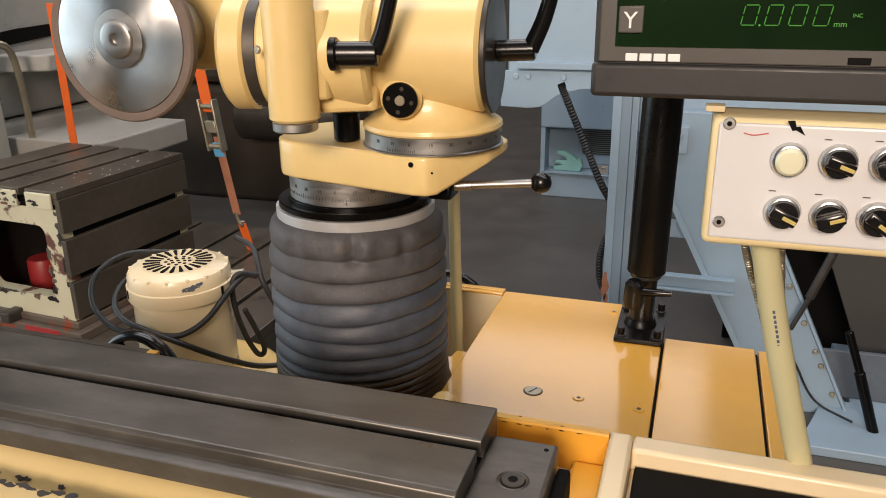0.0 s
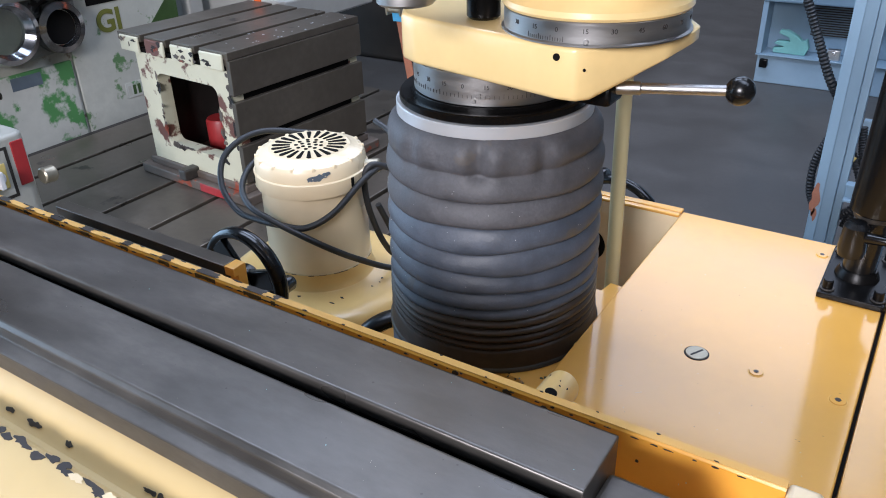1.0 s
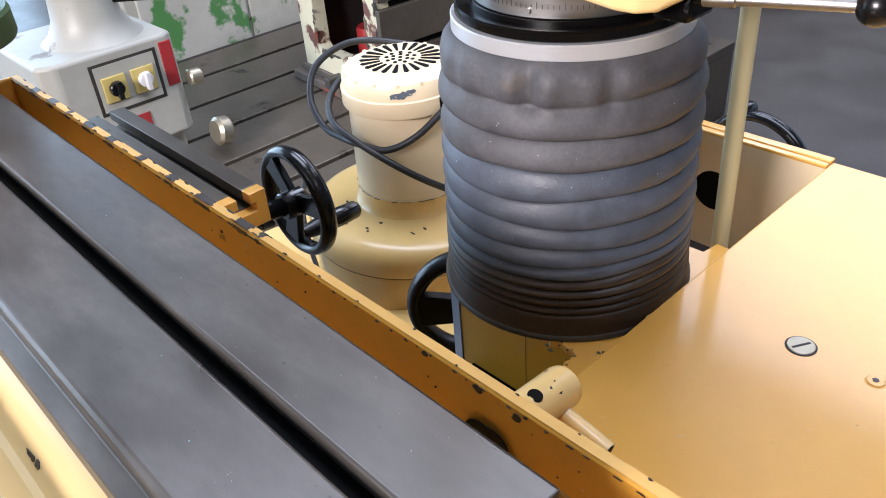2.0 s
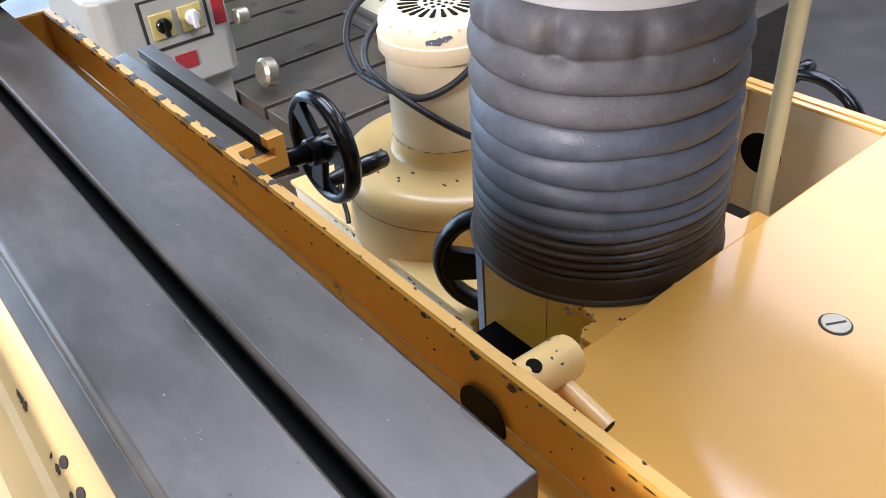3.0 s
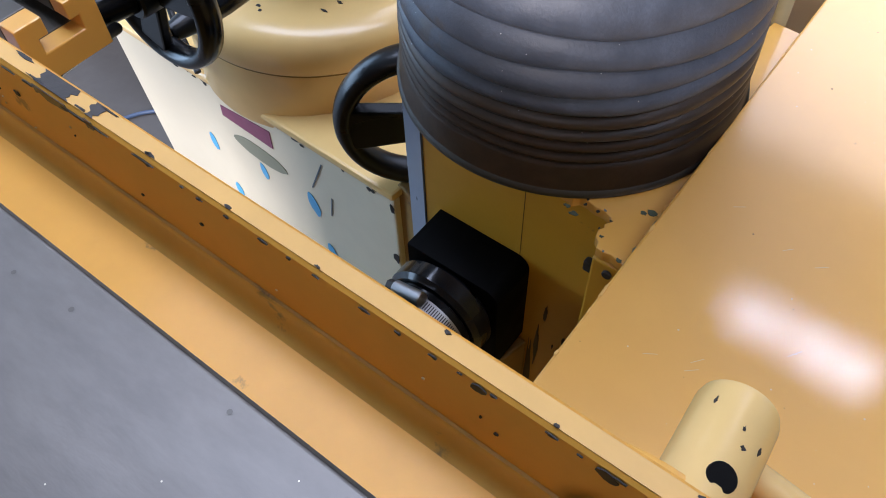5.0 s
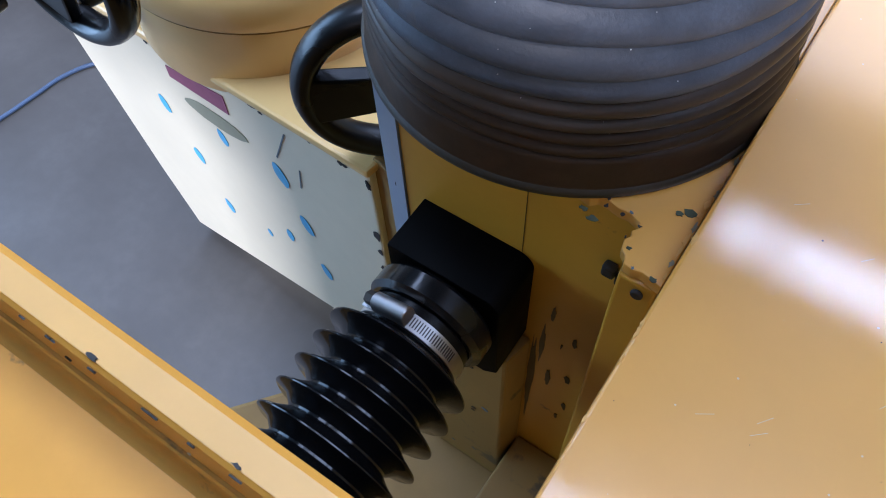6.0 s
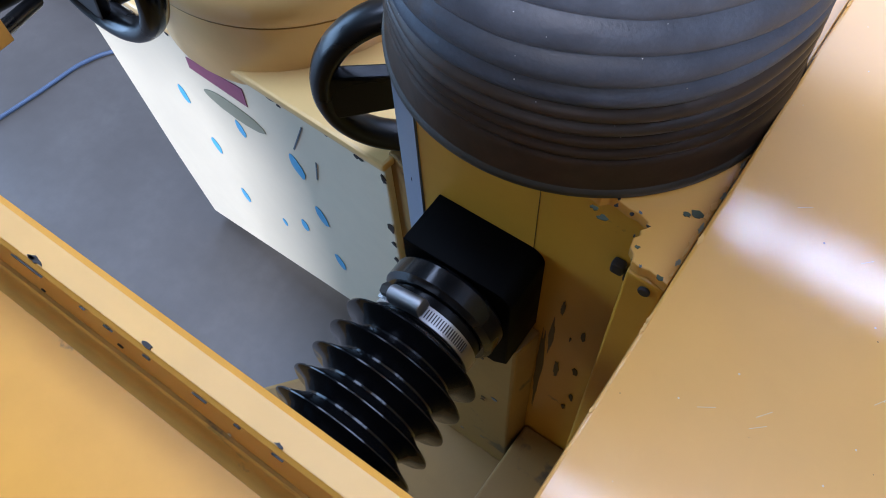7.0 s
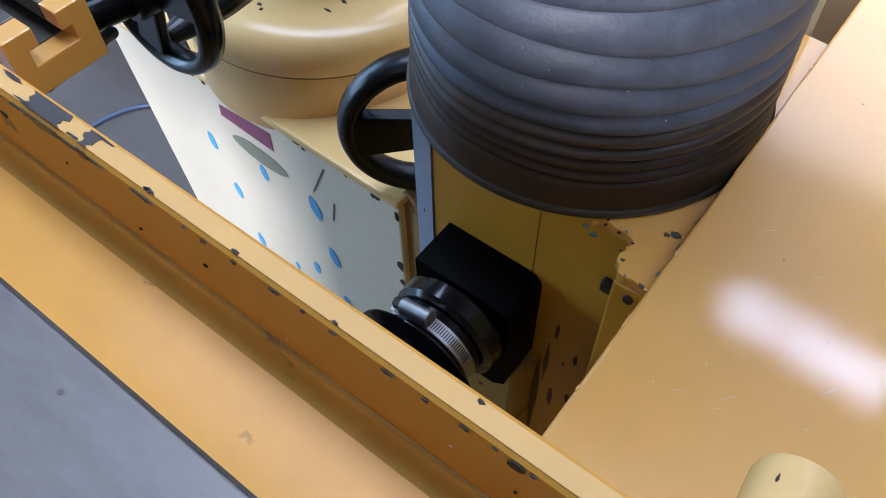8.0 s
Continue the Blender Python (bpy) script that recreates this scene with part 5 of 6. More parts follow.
part("unit", letters("mm", 0.0058, UP(0.5335, 1.4115, -0.3397)), GREENLED, face)
part("unit", letters("INC", 0.0038, UP(0.5450, 1.4180, -0.3397)), GREENLED, face)
part("slot_mark", box(0.5465, 0.5615, -0.3394, -0.3387, 1.3855, 1.3905, 0.0006), SLOT, face)
dro.location += Vector((-0.002, 0, 0.006))
part("tape", box(0.452, 0.466, -0.345, -0.330, 1.3555, 1.3600, 0.001), CHIPLIGHT, dro)

cb = thing("control_box", (0.56, -0.33, 1.255), "cream control box with a white switch panel on a plastic pipe", "control box")
part("box_body", box(0.4575, 0.700, -0.357, -0.300, 1.2545, 1.3535, 0.006, 3), CREAMBEZEL, cb)
part("panel", box(0.4625, 0.700, -0.3595, -0.3565, 1.2615, 1.3505, 0.002), WHITEPANEL, cb)
part("flash_mark", moved(prism([(-0.006, 0.005), (-0.001, 0.0055), (0.0005, 0.001), (0.003, 0.0015), (0.007, -0.005), (0.0005, -0.0015), (-0.002, -0.002)], 0, 0.0004, 0), UP(0.5145, 1.3485, -0.3596)), SLOT, cb)
part("ink_mark", tube([(0.480, -0.3598, 1.3435), (0.487, -0.3598, 1.3422), (0.497, -0.3598, 1.3440)], 0.0005, 6), RED, cb)
for x, z in ((0.4695, 1.3500), (0.4695, 1.2745)):
    s = part("corner_screw", cyl((x, -0.3590, z), (x, -0.3612, z), 0.0046, 20, 0.0008), STEEL, cb)
    part("socket", cyl((x, -0.3611, z), (x, -0.3616, z), 0.0020, 6, 0.0001), SLOT, s)
for k, (x, z, kind) in enumerate(((0.513, 1.3255, "lamp"), (0.5455, 1.3260, "knob"), (0.578, 1.3265, "knob"), (0.513, 1.2860, "knob"), (0.5445, 1.2855, "knob"), (0.576, 1.2855, "knob"), (0.609, 1.326, "knob"), (0.609, 1.2855, "knob"))):
    b = part("switch_bezel", moved(lathe([(0, 0), (0.0128, 0), (0.0132, 0.002), (0.0118, 0.0055), (0.0102, 0.0065), (0, 0.0065)], 36), along((x, -0.3594, z), (x, -1, z))), ALU, cb)
    if kind == "lamp":
        part("lens", moved(lathe([(0, 0.0066), (0.0100, 0.0066), (0.0100, 0.0105), (0.0080, 0.0130), (0, 0.0140)], 32), along((x, -0.3594, z), (x, -1, z))), IVORY, b, "ivory lamp lens")
    else:
        turn = (90, -20, 20, -25, 20, -35, 0, 30)[k]
        part("knob_body", moved(lathe([(0, 0.0066), (0.0104, 0.0066), (0.0100, 0.0120), (0, 0.0125)], 32), along((x, -0.3594, z), (x, -1, z))), BLACK, b)
        part("knob_grip", moved(box(-0.0098, 0.0098, -0.0042, 0.0042, 0.0120, 0.0185, 0.0015), UP(x, z, -0.3594) @ Matrix.Rotation(radians(turn), 4, "Z")), BLACK, b)
        part("pointer", moved(box(-0.0010, 0.0090, -0.0014, 0.0014, 0.0183, 0.0190, 0.0002), UP(x, z, -0.3594) @ Matrix.Rotation(radians(turn), 4, "Z")), GOLD, b)
        part("legend", moved(box(-0.011, -0.006, 0.0150, 0.0158, 0, 0.0003, 0), UP(x, z, -0.3596)), DROFACE, b)
part("pipe", tube([(0.5055, -0.325, 1.2560), (0.5215, -0.325, 1.187), (0.5455, -0.325, 1.098), (0.6060, -0.310, 0.8842)], 0.0107, 24, 8), PIPE, cb, "cream plastic pipe with faint blue print")
for k in range(9):
    part("pipe_print", moved(box(-0.0010, 0.0010, -0.0002, 0.0002, -0.0014, 0.0014, 0), Matrix.Translation((0.5200 + 0.00105 * k, -0.3359, 1.1945 - 0.0042 * k)) @ Matrix.Rotation(radians(-14), 4, "Y")), SHEATH, cb)
for k, line in enumerate(([(0.4880, -0.310, 1.262), (0.4985, -0.308, 1.225), (0.5180, -0.304, 1.170), (0.5540, -0.301, 1.060), (0.6040, -0.298, 0.8845)],
                          [(0.5190, -0.310, 1.262), (0.5235, -0.308, 1.225), (0.5320, -0.304, 1.170), (0.5600, -0.300, 1.060), (0.6100, -0.290, 0.8845)])):
    part("flex_conduit", tube(line, lambda s: 0.0032 + 0.0006 * math.sin(2 * math.pi * 90 * s), 8, 110), ZINC, cb, "beaded grey conduit")

# workhead that stands on the far end of the table
wh = thing("workhead", (-0.545, -0.42, 1.10), "beige workhead on a dark green round base on the table", "workhead")
at_w = Matrix.Translation((-0.545, -0.42, 0))
part("green_base", moved(lathe([(0, 1.1005), (0.060, 1.1005), (0.062, 1.118), (0.098, 1.122), (0.100, 1.126), (0.100, 1.150), (0.097, 1.154), (0, 1.154)], 64), at_w), GREEN, wh, "dark green round base")
part("index_ring", moved(lathe([(0, 1.1542), (0.088, 1.1542), (0.089, 1.156), (0.089, 1.168), (0.086, 1.170), (0.086, 1.180), (0, 1.180)], 64), at_w), DARKSTEEL, wh)
part("body", moved(lathe([(0, 1.1802), (0.080, 1.1802), (0.076, 1.20), (0.068, 1.235), (0.066, 1.262), (0, 1.262)], 56), at_w), PAINT, wh)
part("top_plate", box(-0.64, -0.45, -0.52, -0.35, 1.2622, 1.288, 0.004), DARKSTEEL, wh)
part("top_block", box(-0.62, -0.48, -0.50, -0.37, 1.2882, 1.315, 0.004), DARKSTEEL, wh)
part("lever", joined(cyl((-0.485, -0.385, 1.198), (-0.425, -0.335, 1.192), 0.005, 16), cyl((-0.44, -0.348, 1.1935), (-0.42, -0.331, 1.1915), 0.0068, 16)), BLACKPAINT, wh)


# ---------------------------------------------------------------- behind: radial drill bed, box table, old machines
bed = thing("drill_bed", (-1.9, 1.3, 0), "long planed cast iron T-slot bed on the floor", "machine bed")
SLOTS = [-2.33, -2.08, -1.84, -1.60, -1.36, -1.12]
xs = [-2.55] + SLOTS + [-0.92]
strips = []
for i in range(len(xs) - 1):
    strips.append(box(xs[i] + (0.011 if i else 0), xs[i + 1] - (0.011 if i < len(xs) - 2 else 0), 0.36, 2.18, 0.262, 0.300, 0.003))
part("bed_body", box(-2.55, -0.92, 0.36, 2.18, 0.0, 0.262, 0.006), IRON, bed)
for s in strips:
    part("bed_strip", s, IRON, bed)
for x in SLOTS:
    part("slot_floor", box(x - 0.010, x + 0.010, 0.362, 2.178, 0.2622, 0.266, 0), SLOT, bed)
part("bed_rim", box(-2.62, -2.56, 0.36, 2.18, 0.0, 0.285, 0.004), CHIP, bed)

bt = thing("box_table", (-1.70, 1.25, 0.30), "worn cream cast box table with machined T-slot faces", "box table")
BM = Matrix.Translation((-1.462, 0.925, 0)) @ Matrix.Rotation(radians(-4), 4, "Z")


def bpart(name, bm, material, label="", parent=None):
    return part(name, moved(bm, BM), material, parent or bt, label)


# front wall with its opening, in the table's own measure: x to -0.53, y to 0.60 behind the front
def window_frame(x0, x1, z0, z1, wx0, wx1, wz0, wz1, y0, y1, r=0.03):
    """One cast wall with a round-cornered opening."""
    bm = bmesh.new()
    hole = [(cx + r * math.cos(radians(a)), cz + r * math.sin(radians(a))) for cx, cz, a0 in ((wx1 - r, wz1 - r, 0), (wx0 + r, wz1 - r, 90), (wx0 + r, wz0 + r, 180), (wx1 - r, wz0 + r, 270)) for a in range(a0, a0 + 91, 18)]
    for loop in ([(x0, z0), (x1, z0), (x1, z1), (x0, z1)], hole):
        vs = [bm.verts.new((x, y0, z)) for x, z in loop]
        for a, b in zip(vs, vs[1:] + vs[:1]):
            bm.edges.new((a, b))
    fill = bmesh.ops.triangle_fill(bm, use_beauty=True, edges=bm.edges[:])
    faces = [f for f in fill["geom"] if isinstance(f, bmesh.types.BMFace)]
    out = bmesh.ops.extrude_face_region(bm, geom=faces)
    bmesh.ops.translate(bm, vec=(0, y1 - y0, 0), verts=[v for v in out["geom"] if isinstance(v, bmesh.types.BMVert)])
    bmesh.ops.recalc_face_normals(bm, faces=bm.faces)
    return bm


bpart("front_frame", window_frame(-0.505, -0.018, 0.362, 0.7515, -0.405, -0.085, 0.435, 0.690, 0.0, 0.05), WORNCREAM, "cream casting with red-brown wear")
bpart("back_frame", window_frame(-0.505, -0.018, 0.362, 0.7515, -0.405, -0.085, 0.435, 0.690, 0.55, 0.595), WORNCREAM)
bpart("left_wall", box(-0.505, -0.475, 0.0505, 0.5495, 0.362, 0.7515, 0.002), WORNCREAM)
# Two dark sheets paint the shade of the hollow inside.
bpart("inner_lining", box(-0.4745, -0.468, 0.0505, 0.5495, 0.3625, 0.7512, 0), CHIP, "inner face blackened for shade")
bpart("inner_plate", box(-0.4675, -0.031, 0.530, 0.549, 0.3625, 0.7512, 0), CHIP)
rw = random.Random(8)
FACE = lambda x, z: Matrix.Translation((x, -0.0008, z)) @ Matrix.Rotation(radians(90), 4, "X")
for k in range(34):
    side = k % 4
    x = (rw.uniform(-0.089, -0.080), rw.uniform(-0.410, -0.402), rw.uniform(-0.40, -0.09), rw.uniform(-0.026, -0.020))[side]
    z = (rw.uniform(0.44, 0.69), rw.uniform(0.44, 0.69), rw.uniform(0.428, 0.436), rw.uniform(0.37, 0.75))[side]
    bpart("worn_patch", moved(patch(0, 0, rw.uniform(0.004, 0.012) * (2.2 if side == 2 else 1), rw.uniform(0.006, 0.022) * (0.5 if side == 2 else 1), k + 400, 12, 0.5), FACE(x, z)), WORNFOOT if k % 3 else CHIP)
for k in range(18):
    bpart("worn_patch", moved(patch(0, 0, rw.uniform(0.004, 0.020), rw.uniform(0.003, 0.009), k + 460, 12, 0.5), Matrix.Translation((rw.uniform(-0.56, -0.03), -0.0148, rw.uniform(0.757, 0.800))) @ Matrix.Rotation(radians(90), 4, "X")), WORNFOOT if k % 2 else CHIP)
bpart("foot", joined(box(-0.56, 0.03, -0.035, 0.64, 0.3005, 0.335, 0.005), box(-0.53, 0.0, -0.01, 0.61, 0.335, 0.362, 0.005)), WORNFOOT)
bpart("foot_clamp", box(-0.30, -0.26, -0.06, 0.02, 0.335, 0.375, 0.006), DARKSTEEL)
bpart("red_mark", box(-0.22, -0.06, -0.037, -0.034, 0.303, 0.333, 0.002), REDPAINT)
tx = [-0.585, -0.44, -0.30, -0.15, 0.0]
for i in range(4):
    bpart("top_bar", joined(box(tx[i] + (0.013 if i else 0), tx[i + 1] - (0.013 if i < 3 else 0), -0.004, 0.60, 0.787, 0.812, 0.002), box(tx[i] + (0.03 if i else 0.004), tx[i + 1] - (0.03 if i < 3 else 0.006), -0.002, 0.60, 0.766, 0.787, 0.002)), IRON)
    bpart("bar_end", box(tx[i] + 0.02, tx[i + 1] - 0.02, -0.014, -0.0045, 0.752, 0.805, 0.004), WORNCREAM)
# Black cores stand for the shade down between the bars.
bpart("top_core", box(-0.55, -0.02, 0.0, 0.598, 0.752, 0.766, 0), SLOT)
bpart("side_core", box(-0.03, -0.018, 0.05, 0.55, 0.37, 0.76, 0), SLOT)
for z0, z1 in ((0.372, 0.500), (0.524, 0.648), (0.672, 0.785)):
    bpart("side_bar", box(-0.017, 0.0035, -0.003, 0.60, z0, z1, 0.002), IRON)
rk = random.Random(21)
for k in range(26):
    bpart("swarf_bit", moved(patch(0, 0, rk.uniform(0.002, 0.006), rk.uniform(0.002, 0.004), k, 7), Matrix.Translation((rk.uniform(-0.14, -0.01), rk.uniform(0.02, 0.58), 0.8121))), RING)
can = thing("red_tin", (-1.83, 1.17, 0.362), "round red tin inside the box table", "tin")
part("tin_body", moved(lathe([(0, 0.3622), (0.055, 0.3622), (0.056, 0.37), (0.056, 0.46), (0.050, 0.47), (0, 0.47)], 32), Matrix.Translation((-1.83, 1.17, 0))), REDPAINT, can)

# small milling machine: switch box, round column
mill = thing("small_mill", (-1.85, 0.22, 0), "dull white small milling machine with a round column", "milling machine")
part("pedestal", box(-2.10, -1.76, 0.00, 0.35, 0.0, 0.40, 0.01), DULLWHITE, mill)
kb = part("knee", prism([(-2.10, -0.02), (-1.73, -0.02), (-1.70, 0.02), (-1.70, 0.345), (-1.72, 0.365), (-2.10, 0.365)], 0.40, 0.700, 0.012, 3), DULLWHITE, mill)
part("switch_recess", box(-1.7005, -1.6985, 0.105, 0.300, 0.525, 0.672, 0.0005), DARKSTEEL, kb)
part("recess_plate", box(-1.6990, -1.6970, 0.115, 0.290, 0.535, 0.664, 0.0005), DULLWHITE, kb)
for y, m_ in ((0.160, BLACK), (0.245, WHITEPANEL)):
    sw = part("switch_plate", box(-1.697, -1.690, y - 0.034, y + 0.034, 0.560, 0.632, 0.003), GOLD, kb, "yellowed switch plate")
    part("switch_knob", moved(joined(cyl((0, 0, 0), (0, 0, 0.016), 0.021, 24, 0.003), box(-0.007, 0.007, -0.026, 0.026, 0.014, 0.032, 0.003)), along((-1.690, y, 0.598), (-1.0, y, 0.58))), m_, sw)
part("red_edge", box(-1.7035, -1.6975, 0.312, 0.350, 0.55, 0.680, 0.003), REDPAINT, kb)
part("label_plate", box(-1.7005, -1.6975, 0.17, 0.235, 0.455, 0.500, 0.0005), REDPAINT, kb)
part("screw_end", cyl((-1.70, 0.375, 0.555), (-1.70, 0.415, 0.552), 0.024, 24, 0.004), ZINC, mill)
part("screw_end", cyl((-1.69, 0.41, 0.37), (-1.69, 0.46, 0.36), 0.045, 24, 0.01), ZINC, mill)
part("column", moved(lathe([(0, 0.70), (0.140, 0.70), (0.115, 0.72), (0.095, 0.76), (0.088, 0.82), (0.084, 1.10), (0, 1.10)], 48), Matrix.Translation((-1.86, 0.20, 0))), DULLWHITE, mill)
part("clamp_rod", cyl((-1.80, 0.26, 0.80), (-1.72, 0.34, 0.80), 0.010, 16), BLACKPAINT, mill)

# old machine with its large patched door
old = thing("old_machine", (-3.1, 1.4, 0), "old white machine with worn patches of green paint", "machine")
bodyo = part("body", box(-3.40, -2.66, 0.60, 1.72, 0.16, 1.02, 0.02, 3), DULLWHITE, old)
part("plinth", box(-3.38, -2.70, 0.64, 1.68, 0.0, 0.16, 0.004), SLOT, old)
part("green_door", box(-2.662, -2.645, 0.66, 1.135, 0.19, 0.592, 0.006), WHITEGREEN, bodyo, "white door with flaking green paint")
part("grey_door", box(-2.662, -2.648, 1.150, 1.69, 0.20, 0.98, 0.006), GREENSPECK, bodyo)
pl = part("name_plate", box(-2.6485, -2.6455, 1.36, 1.60, 0.36, 0.43, 0.002), WHITEGREEN, bodyo)
for k in range(9):
    part("worn_bar", box(-2.6457, -2.6445, 1.372 + 0.025 * k, 1.388 + 0.025 * k, 0.372, 0.415, 0.0006), GREEN if k % 3 else DULLWHITE, pl)
part("stencil", moved(letters("GI", 0.128, Matrix.Identity(4), 0.0004, 0.004), Matrix.Translation((-2.6465, 1.290, 0.668)) @ Matrix.Rotation(radians(90), 4, "Z") @ Matrix.Rotation(radians(90), 4, "X")), mat("olive_stencil", (0.12, 0.125, 0.02), 0.6), bodyo, "olive stencilled letters")
part("door_slot", box(-2.6455, -2.6435, 0.86, 0.99, 0.53, 0.58, 0.001), SLATE, bodyo)
bz = part("spindle_bezel", moved(lathe([(0, 0), (0.10, 0), (0.105, 0.01), (0.10, 0.05), (0.075, 0.06), (0.07, 0.03), (0, 0.03)], 40), along((-2.64, 1.10, 0.738), (-1, 1.10, 0.738))), CHROME, bodyo)
part("bore", moved(lathe([(0, 0.0302), (0.068, 0.0302), (0.068, 0.032), (0, 0.032)], 32), along((-2.64, 1.10, 0.738), (-1, 1.10, 0.738))), SLOT, bz)
part("spindle_bezel", moved(lathe([(0.07, 0), (0.13, 0), (0.135, 0.01), (0.12, 0.07), (0.10, 0.08), (0.085, 0.03), (0, 0.03)], 40), along((-2.64, 0.872, 0.765), (-1, 0.872, 0.765))), CHROME, bodyo)
part("apron_casting", box(-2.90, -2.64, 0.66, 1.22, 0.625, 0.86, 0.03), OILYCAST, bodyo)
part("apron_casting", box(-2.90, -2.56, 0.66, 1.26, 0.865, 0.95, 0.02), OILYCAST, bodyo)
part("green_corner", moved(prism([(1.56, 0.655), (1.718, 0.655), (1.718, 0.80)], 0, 0.003, 0.0005), Matrix(((0, 0, 1, -2.6475), (1, 0, 0, 0), (0, 1, 0, 0), (0, 0, 0, 1)))), GREEN, bodyo)
part("apron_casting", box(-2.85, -2.52, 0.50, 1.30, 0.955, 1.01, 0.015), DULLWHITE, bodyo)
part("dark_plate", box(-2.650, -2.645, 1.262, 1.44, 0.785, 0.875, 0.002), SLOT, bodyo)
part("headstock", box(-3.3, -2.72, 0.62, 1.40, 1.02, 1.42, 0.03), DULLWHITE, old)
part("cable", tube([(-2.60, 0.95, 1.35), (-2.56, 1.0, 1.12), (-2.60, 0.86, 1.02), (-2.58, 0.72, 0.98)], 0.012, 10), CABLE, old)

wc = thing("grey_machine", (-3.0, 2.7, 0), "tall grey-white machine with cast ledges", "machine")
part("body", box(-3.6, -2.75, 1.90, 2.95, 0.0, 0.78, 0.02), GREYSHEET, wc)
part("upper_body", box(-3.6, -2.82, 1.85, 3.05, 0.79, 1.5, 0.02), GREYSHEET, wc)
part("ledge", prism([(-2.82, 1.95), (-2.55, 2.10), (-2.55, 2.75), (-2.82, 2.75)], 1.02, 1.10, 0.01), GREYSHEET, wc)
part("side_tray", box(-2.76, -2.18, 1.95, 2.60, 0.60, 0.72, 0.01), GREYSHEET, wc, "white sheet tray")
part("corner_stay", box(-2.72, -2.655, 1.80, 1.885, 0.3, 1.45, 0.01), GREYSHEET, wc)
part("slot_wedge", moved(prism([(2.05, 1.13), (2.42, 1.16), (2.42, 1.22), (2.20, 1.21), (2.10, 1.20)], 0, 0.012, 0.002), Matrix(((0, 0, 1, -2.819), (1, 0, 0, 0), (0, 1, 0, 0), (0, 0, 0, 1)))), SLOT, wc, "dark slot under the ledge")
for z in (0.86, 0.89):
    part("panel_screw", cyl((-2.8195, 2.02, z), (-2.812, 2.02, z), 0.008, 12, 0.001), DARKSTEEL, wc)
part("hose", tube([(-2.60, 1.66, 1.12), (-2.58, 1.80, 1.17), (-2.58, 1.92, 1.12), (-2.60, 1.97, 0.8), (-2.62, 1.98, 0.45)], 0.016, 10), ZINC, wc)

LEAN = Matrix(((1, 0, -0.124, 0.049), (0, 1, 0, 0), (0, 0, 1, 0), (0, 0, 0, 1)))
lash = thing("ratchet_strap", (-1.462, 1.88, 0.0), "orange ratchet lashing strap hanging behind the bed", "strap")
part("webbing", moved(joined(box(-1.492, -1.440, 1.874, 1.880, 0.905, 1.30, 0.001)), LEAN), ORANGE, lash)
part("webbing", moved(moved(box(-0.022, 0.022, -0.002, 0.002, 0, 0.34, 0.001), along((-1.452, 1.878, 0.80), (-1.430, 1.874, 0.40)) @ Matrix.Rotation(math.pi / 2, 4, "Z")), LEAN), FADED, lash, "faded red webbing")
part("ratchet", moved(joined(box(-1.498, -1.488, 1.850, 1.895, 0.74, 0.96, 0.004), box(-1.432, -1.422, 1.850, 1.895, 0.74, 0.96, 0.004), cyl((-1.495, 1.868, 0.93), (-1.425, 1.868, 0.93), 0.011), cyl((-1.495, 1.868, 0.76), (-1.425, 1.868, 0.76), 0.011), box(-1.485, -1.435, 1.855, 1.875, 0.82, 0.87, 0.004)), LEAN), ZINC, lash, "dull metal ratchet buckle")
part("blue_band", moved(box(-1.478, -1.430, 1.868, 1.884, 0.715, 0.775, 0.002), LEAN), BLUEINK, lash)
part("hook", moved(tube([(-1.438, 1.876, 0.47), (-1.432, 1.876, 0.43), (-1.418, 1.876, 0.41), (-1.412, 1.876, 0.43)], 0.009, 10), LEAN), ZINC, lash)
part("webbing", moved(moved(box(-0.022, 0.022, -0.002, 0.002, 0, 0.28, 0.001), along((-1.420, 1.876, 0.42), (-1.370, 1.870, 0.15)) @ Matrix.Rotation(math.pi / 2, 4, "Z")), LEAN), ORANGE, lash)
strap2 = thing("lashing_strap", (-2.12, 1.72, 0.0), "narrow orange lashing strap over the grey machine", "strap")
part("webbing", box(-2.137, -2.098, 1.716, 1.721, 0.30, 1.35, 0.001), ORANGE, strap2)

dk = thing("dark_machine", (-2.3, 4.0, 0), "dark oily machine castings at the back of the hall", "machine")
part("body", box(-3.2, -1.3, 3.5, 4.4, 0.0, 0.75, 0.03), SOOT, dk)
part("body_top", box(-2.9, -1.6, 3.6, 4.3, 0.76, 1.5, 0.05), SOOT, dk)
part("drum", cyl((-2.3, 3.35, 0.62), (-1.5, 3.45, 0.62), 0.16, 32, 0.01), DARKSTEEL, dk)

# ---------------------------------------------------------------- pale blue machine
bl = thing("blue_machine", (0.6, 2.0, 0), "pale blue sheet steel machine with a leaning stay", "machine")


def ribbed(points, r=0.012, pitch=0.009):
    n = max(2, int(sum((Vector(b) - Vector(a)).length for a, b in zip(points, points[1:])) / pitch))
    return tube(points, lambda s: r + 0.0016 * math.sin(2 * math.pi * n * s), 10, max(8, 5 * n // max(1, len(points) - 1)))


UPY = lambda y: Matrix(((1, 0, 0, 0), (0, 0, -1, y), (0, 1, 0, 0), (0, 0, 0, 1)))
part("front_post", prism([(0.178, 1.62), (0.206, 1.62), (0.206, 1.626), (0.236, 1.640), (0.236, 1.70), (0.178, 1.70)], 0.0, 1.36, 0.002), BLUE, bl)
part("post_flange", box(0.2365, 0.258, 1.66, 1.70, 0.0, 1.36, 0.002), BLUE, bl)
